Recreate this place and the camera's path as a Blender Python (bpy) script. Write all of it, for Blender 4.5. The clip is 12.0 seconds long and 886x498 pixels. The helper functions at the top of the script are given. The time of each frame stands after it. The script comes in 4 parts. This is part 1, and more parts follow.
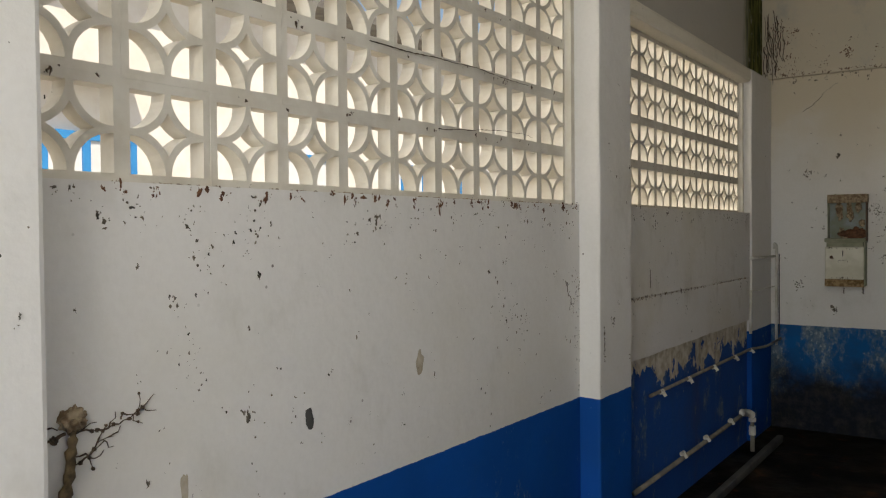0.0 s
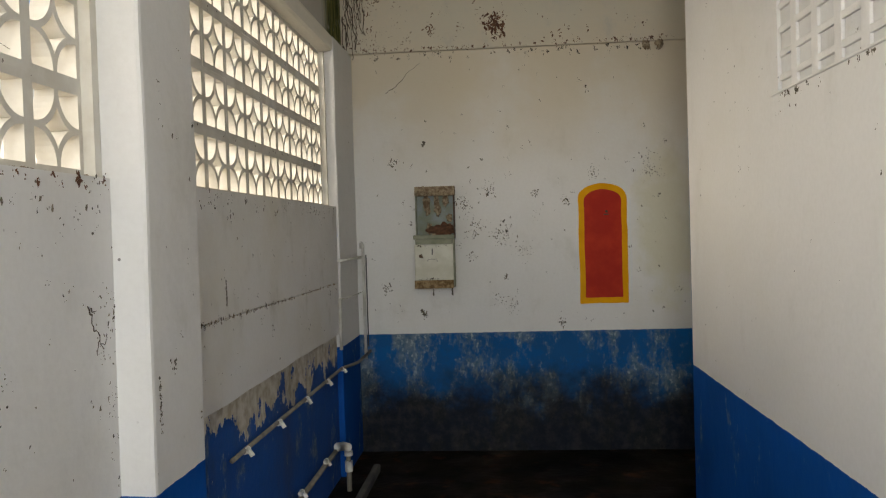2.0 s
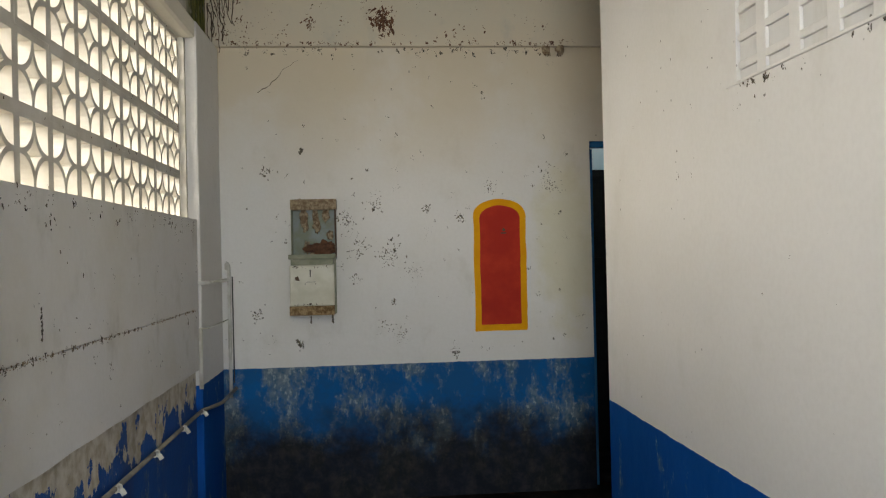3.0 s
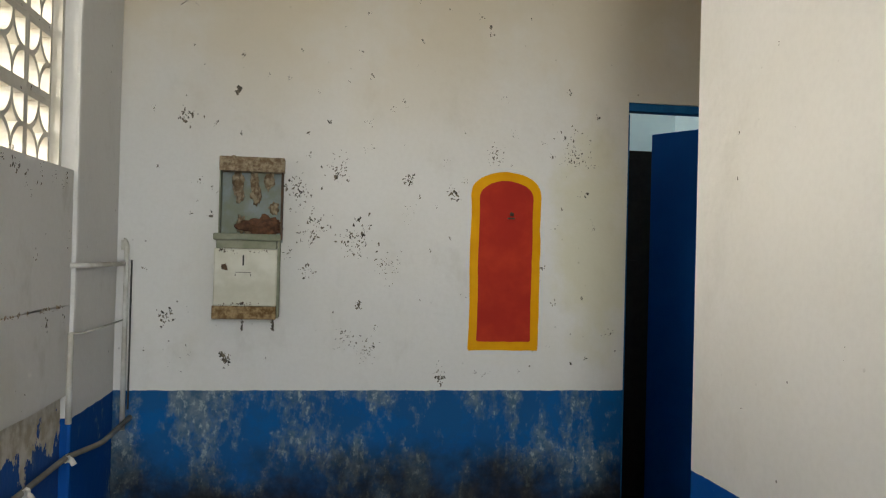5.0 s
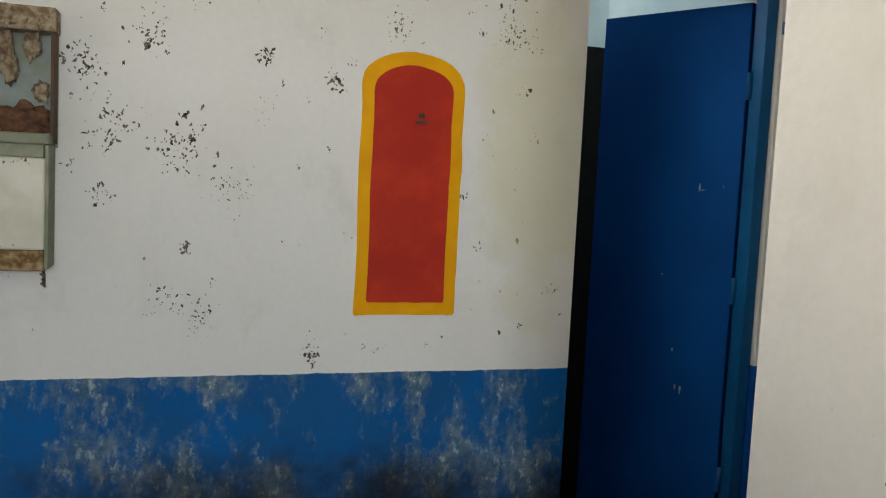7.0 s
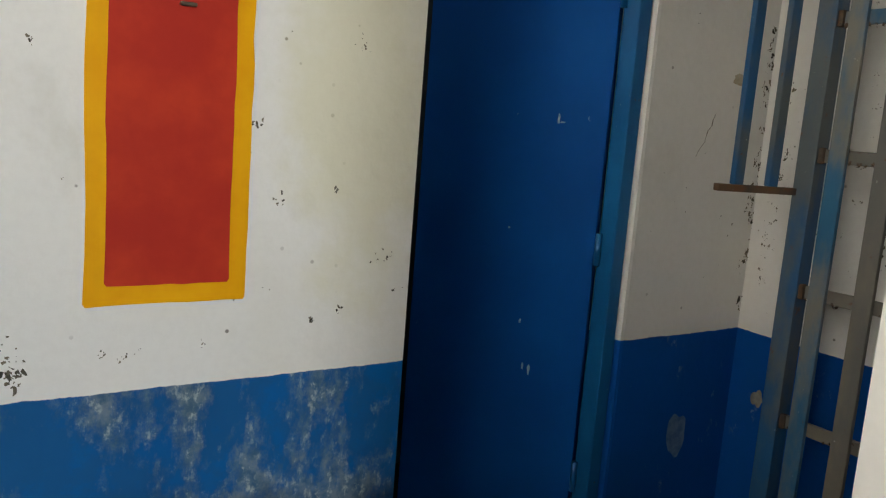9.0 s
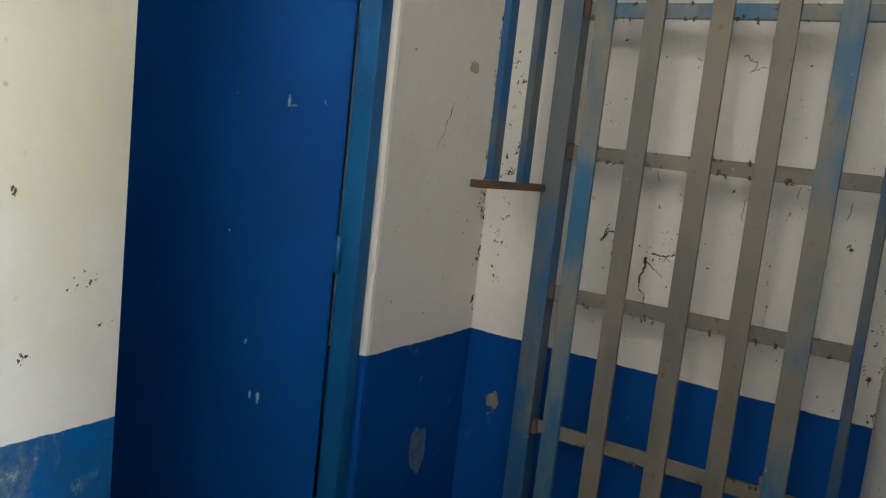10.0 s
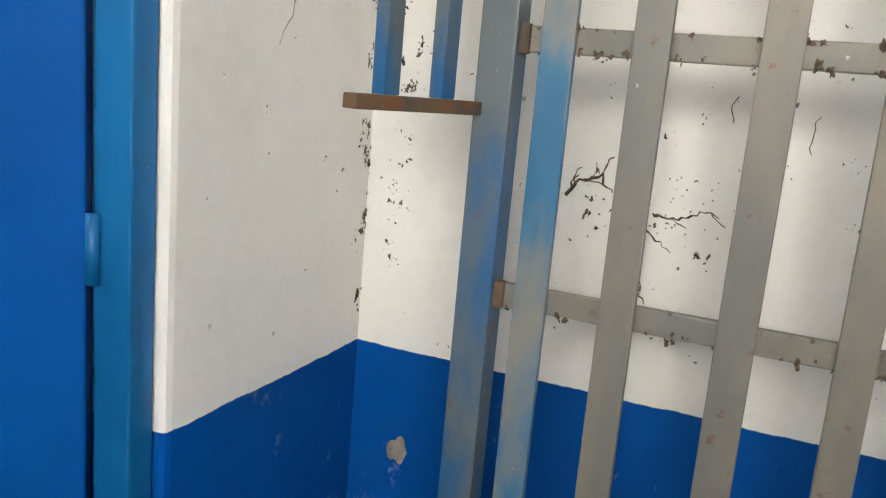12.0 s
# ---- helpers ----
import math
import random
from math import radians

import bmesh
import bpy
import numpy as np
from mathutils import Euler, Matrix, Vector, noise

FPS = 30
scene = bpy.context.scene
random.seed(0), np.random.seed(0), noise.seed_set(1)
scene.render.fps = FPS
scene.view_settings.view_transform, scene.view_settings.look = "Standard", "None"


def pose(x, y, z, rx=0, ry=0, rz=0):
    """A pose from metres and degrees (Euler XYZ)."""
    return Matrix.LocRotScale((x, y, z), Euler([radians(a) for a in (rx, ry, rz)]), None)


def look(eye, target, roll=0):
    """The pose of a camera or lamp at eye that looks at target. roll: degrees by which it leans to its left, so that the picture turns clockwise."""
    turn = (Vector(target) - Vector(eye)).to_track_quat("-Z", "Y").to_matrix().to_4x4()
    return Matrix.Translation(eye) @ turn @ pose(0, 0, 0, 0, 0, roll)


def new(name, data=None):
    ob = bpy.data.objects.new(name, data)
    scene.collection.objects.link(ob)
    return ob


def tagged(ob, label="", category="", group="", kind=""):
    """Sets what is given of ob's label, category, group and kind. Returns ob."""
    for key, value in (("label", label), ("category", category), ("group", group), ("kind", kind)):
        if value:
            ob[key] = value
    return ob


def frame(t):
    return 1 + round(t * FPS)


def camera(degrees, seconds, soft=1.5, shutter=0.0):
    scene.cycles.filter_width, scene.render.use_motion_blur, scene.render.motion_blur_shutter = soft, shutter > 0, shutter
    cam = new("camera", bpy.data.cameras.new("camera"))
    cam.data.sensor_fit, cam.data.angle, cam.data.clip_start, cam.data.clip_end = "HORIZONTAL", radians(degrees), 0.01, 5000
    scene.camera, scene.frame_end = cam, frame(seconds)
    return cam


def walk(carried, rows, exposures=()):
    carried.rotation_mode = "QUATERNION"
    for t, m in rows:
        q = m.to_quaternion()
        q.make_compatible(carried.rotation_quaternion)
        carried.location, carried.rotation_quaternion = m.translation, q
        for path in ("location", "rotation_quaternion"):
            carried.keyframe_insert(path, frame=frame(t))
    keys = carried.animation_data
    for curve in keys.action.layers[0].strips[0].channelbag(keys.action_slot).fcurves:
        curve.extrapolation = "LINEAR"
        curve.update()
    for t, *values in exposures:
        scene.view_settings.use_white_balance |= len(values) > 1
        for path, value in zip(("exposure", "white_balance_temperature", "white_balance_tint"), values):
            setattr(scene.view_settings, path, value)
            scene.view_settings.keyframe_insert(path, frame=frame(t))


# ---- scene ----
cam = camera(57.5, 12.0, soft=1.2)
PATH = [
    (0.0, pose(1.508, -6.395, 1.487, 88.79, 0.50, 35.09)),
    (0.5, pose(1.422, -6.029, 1.415, 90.07, 0.65, 27.98)),
    (1.0, pose(1.373, -5.886, 1.450, 89.38, 1.34, 19.08)),
    (1.5, pose(1.169, -5.662, 1.408, 88.74, 1.75, 11.94)),
    (2.0, pose(1.011, -5.242, 1.435, 88.78, 1.69, 4.44)),
    (2.5, pose(0.914, -4.991, 1.394, 89.38, 1.61, -2.38)),
    (3.0, pose(0.901, -4.676, 1.403, 90.34, 1.31, -4.84)),
    (3.5, pose(0.858, -4.414, 1.378, 90.42, -1.45, -8.31)),
    (5.5, pose(0.836, -3.084, 1.314, 90.55, -1.42, -9.09)),
    (6.0, pose(0.847, -2.809, 1.257, 88.20, -1.13, -13.11)),
    (6.5, pose(0.946, -2.552, 1.333, 85.47, -1.97, -14.73)),
    (8.5, pose(1.157, -1.746, 1.350, 86.17, -3.18, -27.78)),
    (9.0, pose(1.226, -1.582, 1.334, 81.17, -4.39, -32.67)),
    (9.5, pose(1.274, -1.279, 1.329, 82.35, -6.85, -45.64)),
    (10.0, pose(1.300, -1.187, 1.322, 82.27, -6.22, -57.37)),
    (10.5, pose(1.576, -1.179, 1.295, 81.64, -6.52, -64.50)),
    (11.0, pose(1.798, -1.084, 1.299, 82.63, -6.60, -67.84)),
    (11.5, pose(1.896, -1.013, 1.289, 81.03, -4.33, -69.08)),
    (12.0, pose(2.079, -0.737, 1.254, 78.72, -4.94, -66.11)),
]
EXPOSURES = [(0.0, -0.15, 7400, 11), (0.5, 0.05, 7400, 11), (1.5, 0.4, 7300, 11), (2.5, 0.5, 7050, 10), (3.5, 0.75, 6900, 9), (5.5, 0.95, 6900, 8), (6.5, 1.05, 6800, 8), (8.5, 1.25, 6850, 8), (9.5, 1.65, 6800, 8), (10.0, 1.85, 6650, 8), (10.5, 2.05, 6650, 8), (11.0, 2.45, 6400, 8), (11.5, 2.95, 6350, 8), (12.0, 3.15, 6450, 9)]
walk(cam, PATH, EXPOSURES)

# ---- light ----
world = bpy.data.worlds.new("sky")
scene.world = world
world.use_nodes = True
wn = world.node_tree
sky = wn.nodes.new("ShaderNodeTexSky")
sky.sky_type = "NISHITA"
sky.sun_disc = False
sky.sun_elevation, sky.sun_rotation = radians(50), radians(113)
wn.links.new(sky.outputs[0], wn.nodes["Background"].inputs[0])
wn.nodes["Background"].inputs[1].default_value = 0.15

sun = new("sun", bpy.data.lights.new("sun", "SUN"))
sun.data.energy, sun.data.angle, sun.data.color = 5.0, radians(0.5), (1.0, 0.95, 0.86)
sun.matrix_world = look((0, 0, 10), (-7.0, 3.0, 1.0))


def sky_panel(name, eye, target, w, h, watts, colour=(0.95, 0.97, 1.0)):
    """Skylight that falls in through an opening."""
    ob = new(name, bpy.data.lights.new(name, "AREA"))
    ob.data.shape, ob.data.size, ob.data.size_y = "RECTANGLE", w, h
    ob.data.energy, ob.data.color = watts, colour
    ob.matrix_world = look(eye, target)
    return ob


sky_panel("skylight_bay_far", (-3.2, -2.5, 2.9), (1.6, -1.2, 1.6), 4.4, 2.6, 272, (1.0, 0.93, 0.82))
sky_panel("skylight_bay_near", (-4.0, -5.9, 4.1), (1.2, -4.9, 1.4), 4.0, 2.2, 110, (0.96, 0.98, 1.0))
sky_panel("skylight_entrance", (0.95, -7.95, 1.8), (0.95, 0.0, 1.4), 1.7, 2.5, 78, (0.88, 0.94, 1.0))
sky_panel("skylight_washroom", (1.47, 1.5, 2.65), (2.6, 1.7, 2.6), 0.75, 0.55, 5.4, (0.85, 0.95, 1.0))


# ---- materials ----
def nodes_of(name):
    m = bpy.data.materials.new(name)
    m.use_nodes = True
    return m, m.node_tree.nodes, m.node_tree.links


class Net:
    """Short-hand for a node material."""

    def __init__(self, name, rough=0.8, metal=0.0):
        self.m, self.n, self.l = nodes_of(name)
        self.b = self.n["Principled BSDF"]
        self.b.inputs["Roughness"].default_value = rough
        self.b.inputs["Metallic"].default_value = metal
        self.g = self.n.new("ShaderNodeNewGeometry")
        self.pos = self.g.outputs["Position"]

    def set(self, socket, value):
        if hasattr(value, "links"):
            self.l.new(value, socket)
        else:
            socket.default_value = value

    def noise(self, scale, detail=4.0, rough=0.55, vec=None, stretch=None, offset=(0, 0, 0)):
        mp = self.n.new("ShaderNodeMapping")
        self.l.new(vec or self.pos, mp.inputs[0])
        mp.inputs["Location"].default_value = offset
        if stretch:
            mp.inputs["Scale"].default_value = stretch
        t = self.n.new("ShaderNodeTexNoise")
        t.inputs["Scale"].default_value = scale
        t.inputs["Detail"].default_value = detail
        t.inputs["Roughness"].default_value = rough
        self.l.new(mp.outputs[0], t.inputs["Vector"])
        return t.outputs["Fac"]

    def voronoi(self, scale, vec=None):
        t = self.n.new("ShaderNodeTexVoronoi")
        t.inputs["Scale"].default_value = scale
        self.l.new(vec or self.pos, t.inputs["Vector"])
        return t

    def math(self, op, a, b=0.0, c=0.0):
        t = self.n.new("ShaderNodeMath")
        t.operation = op
        for i, x in enumerate((a, b, c)):
            self.set(t.inputs[i], x)
        return t.outputs[0]

    def ramp(self, fac, lo, hi, a=0.0, b=1.0):
        t = self.n.new("ShaderNodeMapRange")
        t.interpolation_type = "SMOOTHSTEP"
        self.set(t.inputs[0], fac)
        for i, x in zip((1, 2, 3, 4), (lo, hi, a, b)):
            t.inputs[i].default_value = x
        return t.outputs[0]

    def mix(self, fac, a, b):
        t = self.n.new("ShaderNodeMix")
        t.data_type = "RGBA"
        self.set(t.inputs["Factor"], fac)
        for key, x in (("A", a), ("B", b)):
            sock = [s for s in t.inputs if s.name == key and s.type == "RGBA"][0]
            self.set(sock, (*x, 1) if isinstance(x, tuple) else x)
        return [s for s in t.outputs if s.type == "RGBA"][0]

    def axis(self, i):
        t = self.n.new("ShaderNodeSeparateXYZ")
        self.l.new(self.pos, t.inputs[0])
        return t.outputs[i]

    def bump(self, height, strength=0.3, distance=0.004):
        t = self.n.new("ShaderNodeBump")
        t.inputs["Strength"].default_value = strength
        t.inputs["Distance"].default_value = distance
        self.l.new(height, t.inputs["Height"])
        self.l.new(t.outputs[0], self.b.inputs["Normal"])

    def colour(self, c):
        self.set(self.b.inputs["Base Color"], (*c, 1) if isinstance(c, tuple) else c)
        return self

    def rough(self, r):
        self.set(self.b.inputs["Roughness"], r)
        return self


WHITE = (0.76, 0.75, 0.73)
BLUE = (0.0, 0.080, 0.37)


def white_paint(k, stain=1.0, tone=WHITE):
    """Chalky white wall paint with broad stains and fine dirt."""
    broad = k.noise(0.9, 5, 0.6)
    runs = k.noise(4.0, 6, 0.65, stretch=(1, 1, 0.7))
    fine = k.noise(55, 3, 0.6)
    c = k.mix(k.ramp(broad, 0.45, 0.75, 0, 0.45 * stain), tone, (0.62, 0.58, 0.47))
    c = k.mix(k.ramp(runs, 0.54, 0.76, 0, 0.40 * stain), c, (0.5, 0.48, 0.42))
    c = k.mix(k.ramp(fine, 0.35, 0.7, 0.0, 0.10), c, (0.55, 0.53, 0.5))
    v = k.voronoi(17)
    speck = k.math("MULTIPLY", k.ramp(v.outputs["Distance"], 0.05, 0.09, 1, 0), k.ramp(k.noise(2.4, 3), 0.52, 0.62))
    return k.mix(k.math("MULTIPLY", speck, 0.8), c, (0.1, 0.085, 0.07))


def blue_paint(k, worn=0.25):
    """Gloss blue dado paint, scuffed through to grey plaster in patches."""
    broad = k.noise(1.6, 4)
    c = k.mix(k.ramp(broad, 0.3, 0.7), (0.0, 0.066, 0.29), BLUE) if worn < 0.5 else k.mix(k.ramp(broad, 0.3, 0.7), (0.0, 0.088, 0.29), (0.0, 0.115, 0.36))
    slate = k.noise(5.0, 9, 0.66, offset=(7, 2, 5))
    c = k.mix(k.ramp(slate, 0.57 - 0.15 * worn, 0.66 - 0.15 * worn, 0, 0.32 * min(1, worn * 2.2)), c, (0.018, 0.075, 0.16))
    peeled = k.noise(4.5, 10, 0.70, stretch=(1, 1, 0.55), offset=(3, 1, 2))
    grey = k.mix(k.ramp(k.noise(21, 6, 0.7), 0.36, 0.64), (0.06, 0.125, 0.17), (0.22, 0.26, 0.26))
    c = k.mix(k.ramp(peeled, 0.60 - worn * 0.16, 0.70 - worn * 0.14, 0, 0.72), c, grey)
    crust = k.noise(34, 8, 0.75, stretch=(1, 1, 0.6), offset=(1, 8, 3))
    rim = k.math("MULTIPLY", k.ramp(crust, 0.56 - 0.05 * worn, 0.66 - 0.05 * worn), k.ramp(peeled, 0.56 - worn * 0.11, 0.66 - worn * 0.10))
    c = k.mix(k.math("MULTIPLY", rim, 0.8), c, (0.40, 0.46, 0.46))
    return k.mix(k.ramp(k.noise(60, 4, 0.7, stretch=(1, 1, 0.4)), 0.68, 0.74, 0, 0.2 + 0.4 * worn), c, (0.3, 0.42, 0.52))


def wall_material(name, dado=0.774, worn=0.15, stain=1.0, mould=False, green=False, tone=WHITE):
    k = Net(name)
    z = k.axis(2)
    white = white_paint(k, stain, tone)
    c = white
    edge = k.math("ADD", z, k.math("MULTIPLY", k.math("SUBTRACT", k.noise(9, 5, 0.7), 0.5), 0.014))
    low = k.ramp(edge, dado - 0.001, dado + 0.001, 1, 0)
    if dado > 0:
        blue = blue_paint(k, worn)
        if mould:
            # Mould thickens towards the floor, deepened to hold the low corner's shade too.
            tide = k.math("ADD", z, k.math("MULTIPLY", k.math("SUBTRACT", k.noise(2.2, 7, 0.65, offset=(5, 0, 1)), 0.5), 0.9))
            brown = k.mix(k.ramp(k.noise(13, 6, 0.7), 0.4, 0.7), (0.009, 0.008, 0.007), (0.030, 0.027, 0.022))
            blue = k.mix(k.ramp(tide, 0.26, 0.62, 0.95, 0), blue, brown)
        c = k.mix(low, white, blue)
    if mould:
        px, pz = k.math("SUBTRACT", k.axis(0), 2.03), k.math("SUBTRACT", z, 1.45)
        d = k.math("ADD", k.math("MULTIPLY", k.math("MULTIPLY", px, px), 16), k.math("MULTIPLY", k.math("MULTIPLY", pz, pz), 2.2))
        d = k.math("ADD", d, k.math("MULTIPLY", k.math("SUBTRACT", k.noise(5, 5, 0.6), 0.5), 1.6))
        ochre = k.math("MULTIPLY", k.ramp(d, 0.1, 0.9, 0.5, 0), k.ramp(z, dado, dado + 0.01))
        c = k.mix(ochre, c, (0.62, 0.58, 0.34))
        # Tan grows with height: paint tint plus reflected warmth put into the colour.
        tan = k.math("MULTIPLY", k.ramp(k.noise(1.3, 5, 0.6, offset=(0, 0, 4)), 0.3, 0.58, 0.35, 1), k.ramp(z, 1.5, 2.5, 0, 0.85))
        c = k.mix(tan, c, (0.66, 0.57, 0.42))
    if green:
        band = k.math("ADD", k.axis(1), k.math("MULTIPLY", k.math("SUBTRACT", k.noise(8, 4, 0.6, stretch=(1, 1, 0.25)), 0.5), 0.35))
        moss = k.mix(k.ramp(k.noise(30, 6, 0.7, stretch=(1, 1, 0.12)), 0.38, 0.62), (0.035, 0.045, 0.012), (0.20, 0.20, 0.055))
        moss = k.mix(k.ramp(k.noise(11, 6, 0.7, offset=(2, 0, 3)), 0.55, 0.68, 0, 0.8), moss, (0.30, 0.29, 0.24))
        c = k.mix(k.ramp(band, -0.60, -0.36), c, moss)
    k.colour(c)
    k.rough(k.math("SUBTRACT", 0.88, k.math("MULTIPLY", low, 0.26)) if dado > 0 else 0.86)
    k.b.inputs["Specular IOR Level"].default_value = 0.12
    k.bump(k.math("ADD", k.math("ADD", k.noise(14, 6, 0.6), k.math("MULTIPLY", k.noise(3.5, 3), 2.0)), k.math("MULTIPLY", k.noise(70, 3), 0.1)), 0.32, 0.007)
    return k.m


M_WALL = wall_material("painted_plaster", stain=0.85)
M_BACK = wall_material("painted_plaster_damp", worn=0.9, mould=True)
M_RIGHT = wall_material("painted_plaster_clean", dado=0.752, worn=0.05, stain=0.45)
M_NICHE = wall_material("painted_plaster_niche", worn=0.12, stain=0.7)
M_PLAIN = wall_material("white_plaster", dado=-1, stain=1.3)
M_RECESS = wall_material("filled_screen_plaster", dado=-1, stain=1.4, tone=(0.68, 0.68, 0.67))
M_LINTEL = wall_material("lintel_plaster", dado=-1, stain=0.8, tone=(0.80, 0.76, 0.66))
# Beam tone is greyed for dirt and for the shade above the lintels.
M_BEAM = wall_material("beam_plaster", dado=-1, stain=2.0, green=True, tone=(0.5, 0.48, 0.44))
M_BEAM_BACK = wall_material("beam_plaster_stained", dado=-1, stain=2.2, tone=(0.66, 0.58, 0.45))


def peeling_material():
    k = Net("peeling_plaster")
    z = k.axis(2)
    cream = k.mix(k.ramp(k.noise(16, 5), 0.35, 0.65), (0.46, 0.40, 0.29), (0.68, 0.64, 0.55))
    blue = blue_paint(k, 0.25)
    edge = k.math("ADD", z, k.math("MULTIPLY", k.math("SUBTRACT", k.noise(6, 5, 0.62, stretch=(1, 1, 0.8)), 0.5), 0.75))
    c = k.mix(k.ramp(edge, 0.725, 0.742), blue, cream)
    c = k.mix(k.ramp(k.noise(2, 6, 0.66, stretch=(1, 1, 0.5)), 0.52, 0.74, 0, 0.45), c, (0.05, 0.05, 0.045))
    k.colour(c).rough(0.7)
    k.bump(k.math("ADD", k.ramp(edge, 0.715, 0.735), k.noise(30, 4)), 0.5, 0.006)
    return k.m


M_PEEL = peeling_material()


def floor_material():
    k = Net("wet_dirty_concrete")
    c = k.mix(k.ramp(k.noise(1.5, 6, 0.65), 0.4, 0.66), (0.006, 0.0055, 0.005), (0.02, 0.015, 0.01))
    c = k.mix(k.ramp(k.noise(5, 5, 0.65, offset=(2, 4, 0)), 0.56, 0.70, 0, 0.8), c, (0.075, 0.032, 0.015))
    k.colour(c).rough(k.ramp(k.noise(2.5, 4), 0.35, 0.65, 0.55, 0.95))
    k.b.inputs["Specular IOR Level"].default_value = 0.08
    k.bump(k.noise(22, 6), 0.5, 0.01)
    return k.m


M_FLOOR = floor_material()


def metal_paint(name, base, second, rust=0.5, rough=0.5):
    """Painted steel, weathered in a second colour and rusted in patches."""
    k = Net(name, rough)
    c = k.mix(k.ramp(k.noise(5, 5, 0.65, stretch=(1, 1, 0.4)), 0.42, 0.62), base, second)
    c = k.mix(k.ramp(k.noise(28, 5, 0.7), 0.70 - 0.2 * rust, 0.78 - 0.15 * rust, 0, 0.9), c, (0.13, 0.055, 0.022))
    chips = k.noise(60, 3, 0.6)
    c = k.mix(k.ramp(chips, 0.72, 0.76, 0, 0.6), c, (0.55, 0.55, 0.52))
    k.colour(c)
    k.bump(k.noise(70, 4), 0.3, 0.002)
    return k.m


M_BAR_BLUE = metal_paint("blue_gate_paint", (0.006, 0.075, 0.19), (0.085, 0.105, 0.115), 0.45)
M_BAR_GREY = metal_paint("taupe_gate_paint", (0.165, 0.15, 0.12), (0.12, 0.12, 0.112), 0.45)
M_BAR_MIX = metal_paint("worn_blue_grey_paint", (0.015, 0.11, 0.22), (0.17, 0.165, 0.14), 0.4)
M_RUST = metal_paint("rusty_steel", (0.11, 0.065, 0.035), (0.05, 0.042, 0.036), 0.8, 0.85)
M_FRAME = metal_paint("blue_frame_paint", (0.0, 0.10, 0.28), (0.003, 0.13, 0.34), 0.1, 0.5)


def door_material():
    k = Net("blue_door_paint", 0.6)
    k.b.inputs["Specular IOR Level"].default_value = 0.1
    c = k.mix(k.ramp(k.noise(2.2, 5), 0.3, 0.7), (0.0, 0.064, 0.28), (0.0, 0.088, 0.36))
    c = k.mix(k.ramp(k.noise(26, 4, 0.7, stretch=(1, 1, 0.5)), 0.72, 0.77, 0, 0.6), c, (0.35, 0.5, 0.65))
    k.colour(c)
    k.bump(k.noise(12, 5), 0.2, 0.003)
    return k.m


M_DOOR = door_material()


def simple(name, a, b, scale=12, rough=0.7, metal=0.0, bump=0.3):
    k = Net(name, rough, metal)
    k.colour(k.mix(k.ramp(k.noise(scale, 5, 0.6), 0.35, 0.65), a, b))
    k.bump(k.noise(scale * 3, 4), bump, 0.003)
    return k.m


M_BLOCK = simple("cement_block_paint", (0.62, 0.58, 0.50), (0.72, 0.69, 0.62), 7, 0.9)
M_RED = simple("red_wall_paint", (0.40, 0.024, 0.014), (0.53, 0.043, 0.017), 4, 0.65)
M_YELLOW = simple("yellow_wall_paint", (0.74, 0.33, 0.0), (0.80, 0.39, 0.002), 6, 0.6)
for m in (M_RED, M_YELLOW):
    m.node_tree.nodes["Principled BSDF"].inputs["Specular IOR Level"].default_value = 0.15
M_CREAM = simple("aged_cream_enamel", (0.68, 0.66, 0.56), (0.54, 0.52, 0.41), 6, 0.5)
M_GREENGREY = simple("mouldy_green_metal", (0.20, 0.22, 0.15), (0.30, 0.30, 0.22), 14, 0.8)
M_GLASSY = simple("dusty_grey_backplate", (0.24, 0.29, 0.30), (0.19, 0.21, 0.15), 9, 0.6)
M_MUD = simple("dried_mud", (0.17, 0.11, 0.06), (0.42, 0.34, 0.23), 40, 0.95, 0, 0.8)
M_RUSTRED = simple("red_rust", (0.09, 0.04, 0.022), (0.17, 0.08, 0.04), 40, 0.95, 0, 0.8)
M_PVC = simple("grey_pvc_pipe", (0.26, 0.24, 0.19), (0.15, 0.14, 0.12), 10, 0.6)
M_FITTING = simple("white_pvc", (0.72, 0.71, 0.66), (0.6, 0.58, 0.52), 20, 0.5)
M_CONDUIT = simple("painted_conduit", (0.68, 0.67, 0.63), (0.5, 0.48, 0.42), 9, 0.7)


def fleck_material():
    """Mould and mud flecks, each one a little lighter or darker."""
    k = Net("dark_mould", 0.95)
    k.colour(k.mix(k.g.outputs["Random Per Island"], (0.025, 0.023, 0.018), (0.20, 0.17, 0.125)))
    k.bump(k.noise(150, 3), 0.5, 0.002)
    return k.m


M_SPECK = fleck_material()
M_PLASTER = simple("bare_plaster", (0.40, 0.34, 0.25), (0.5, 0.45, 0.36), 20, 0.95, 0, 0.6)
M_BLACK = simple("plain_black", (0.012, 0.012, 0.013), (0.02, 0.02, 0.02), 20, 0.8)
M_SCUFF = simple("rubbed_blue_paint", (0.05, 0.12, 0.26), (0.12, 0.2, 0.32), 30, 0.7)
M_PALE = simple("pale_chipped_paint", (0.14, 0.26, 0.38), (0.30, 0.42, 0.50), 60, 0.8)
M_TRAY = simple("flaking_rust", (0.15, 0.085, 0.03), (0.42, 0.30, 0.16), 45, 0.95, 0, 0.8)
M_TWIG = simple("dry_dark_twig", (0.05, 0.035, 0.025), (0.12, 0.08, 0.05), 80, 0.95)
M_BARE = simple("grey_bare_plaster", (0.17, 0.16, 0.13), (0.27, 0.25, 0.21), 30, 0.95, 0, 0.6)
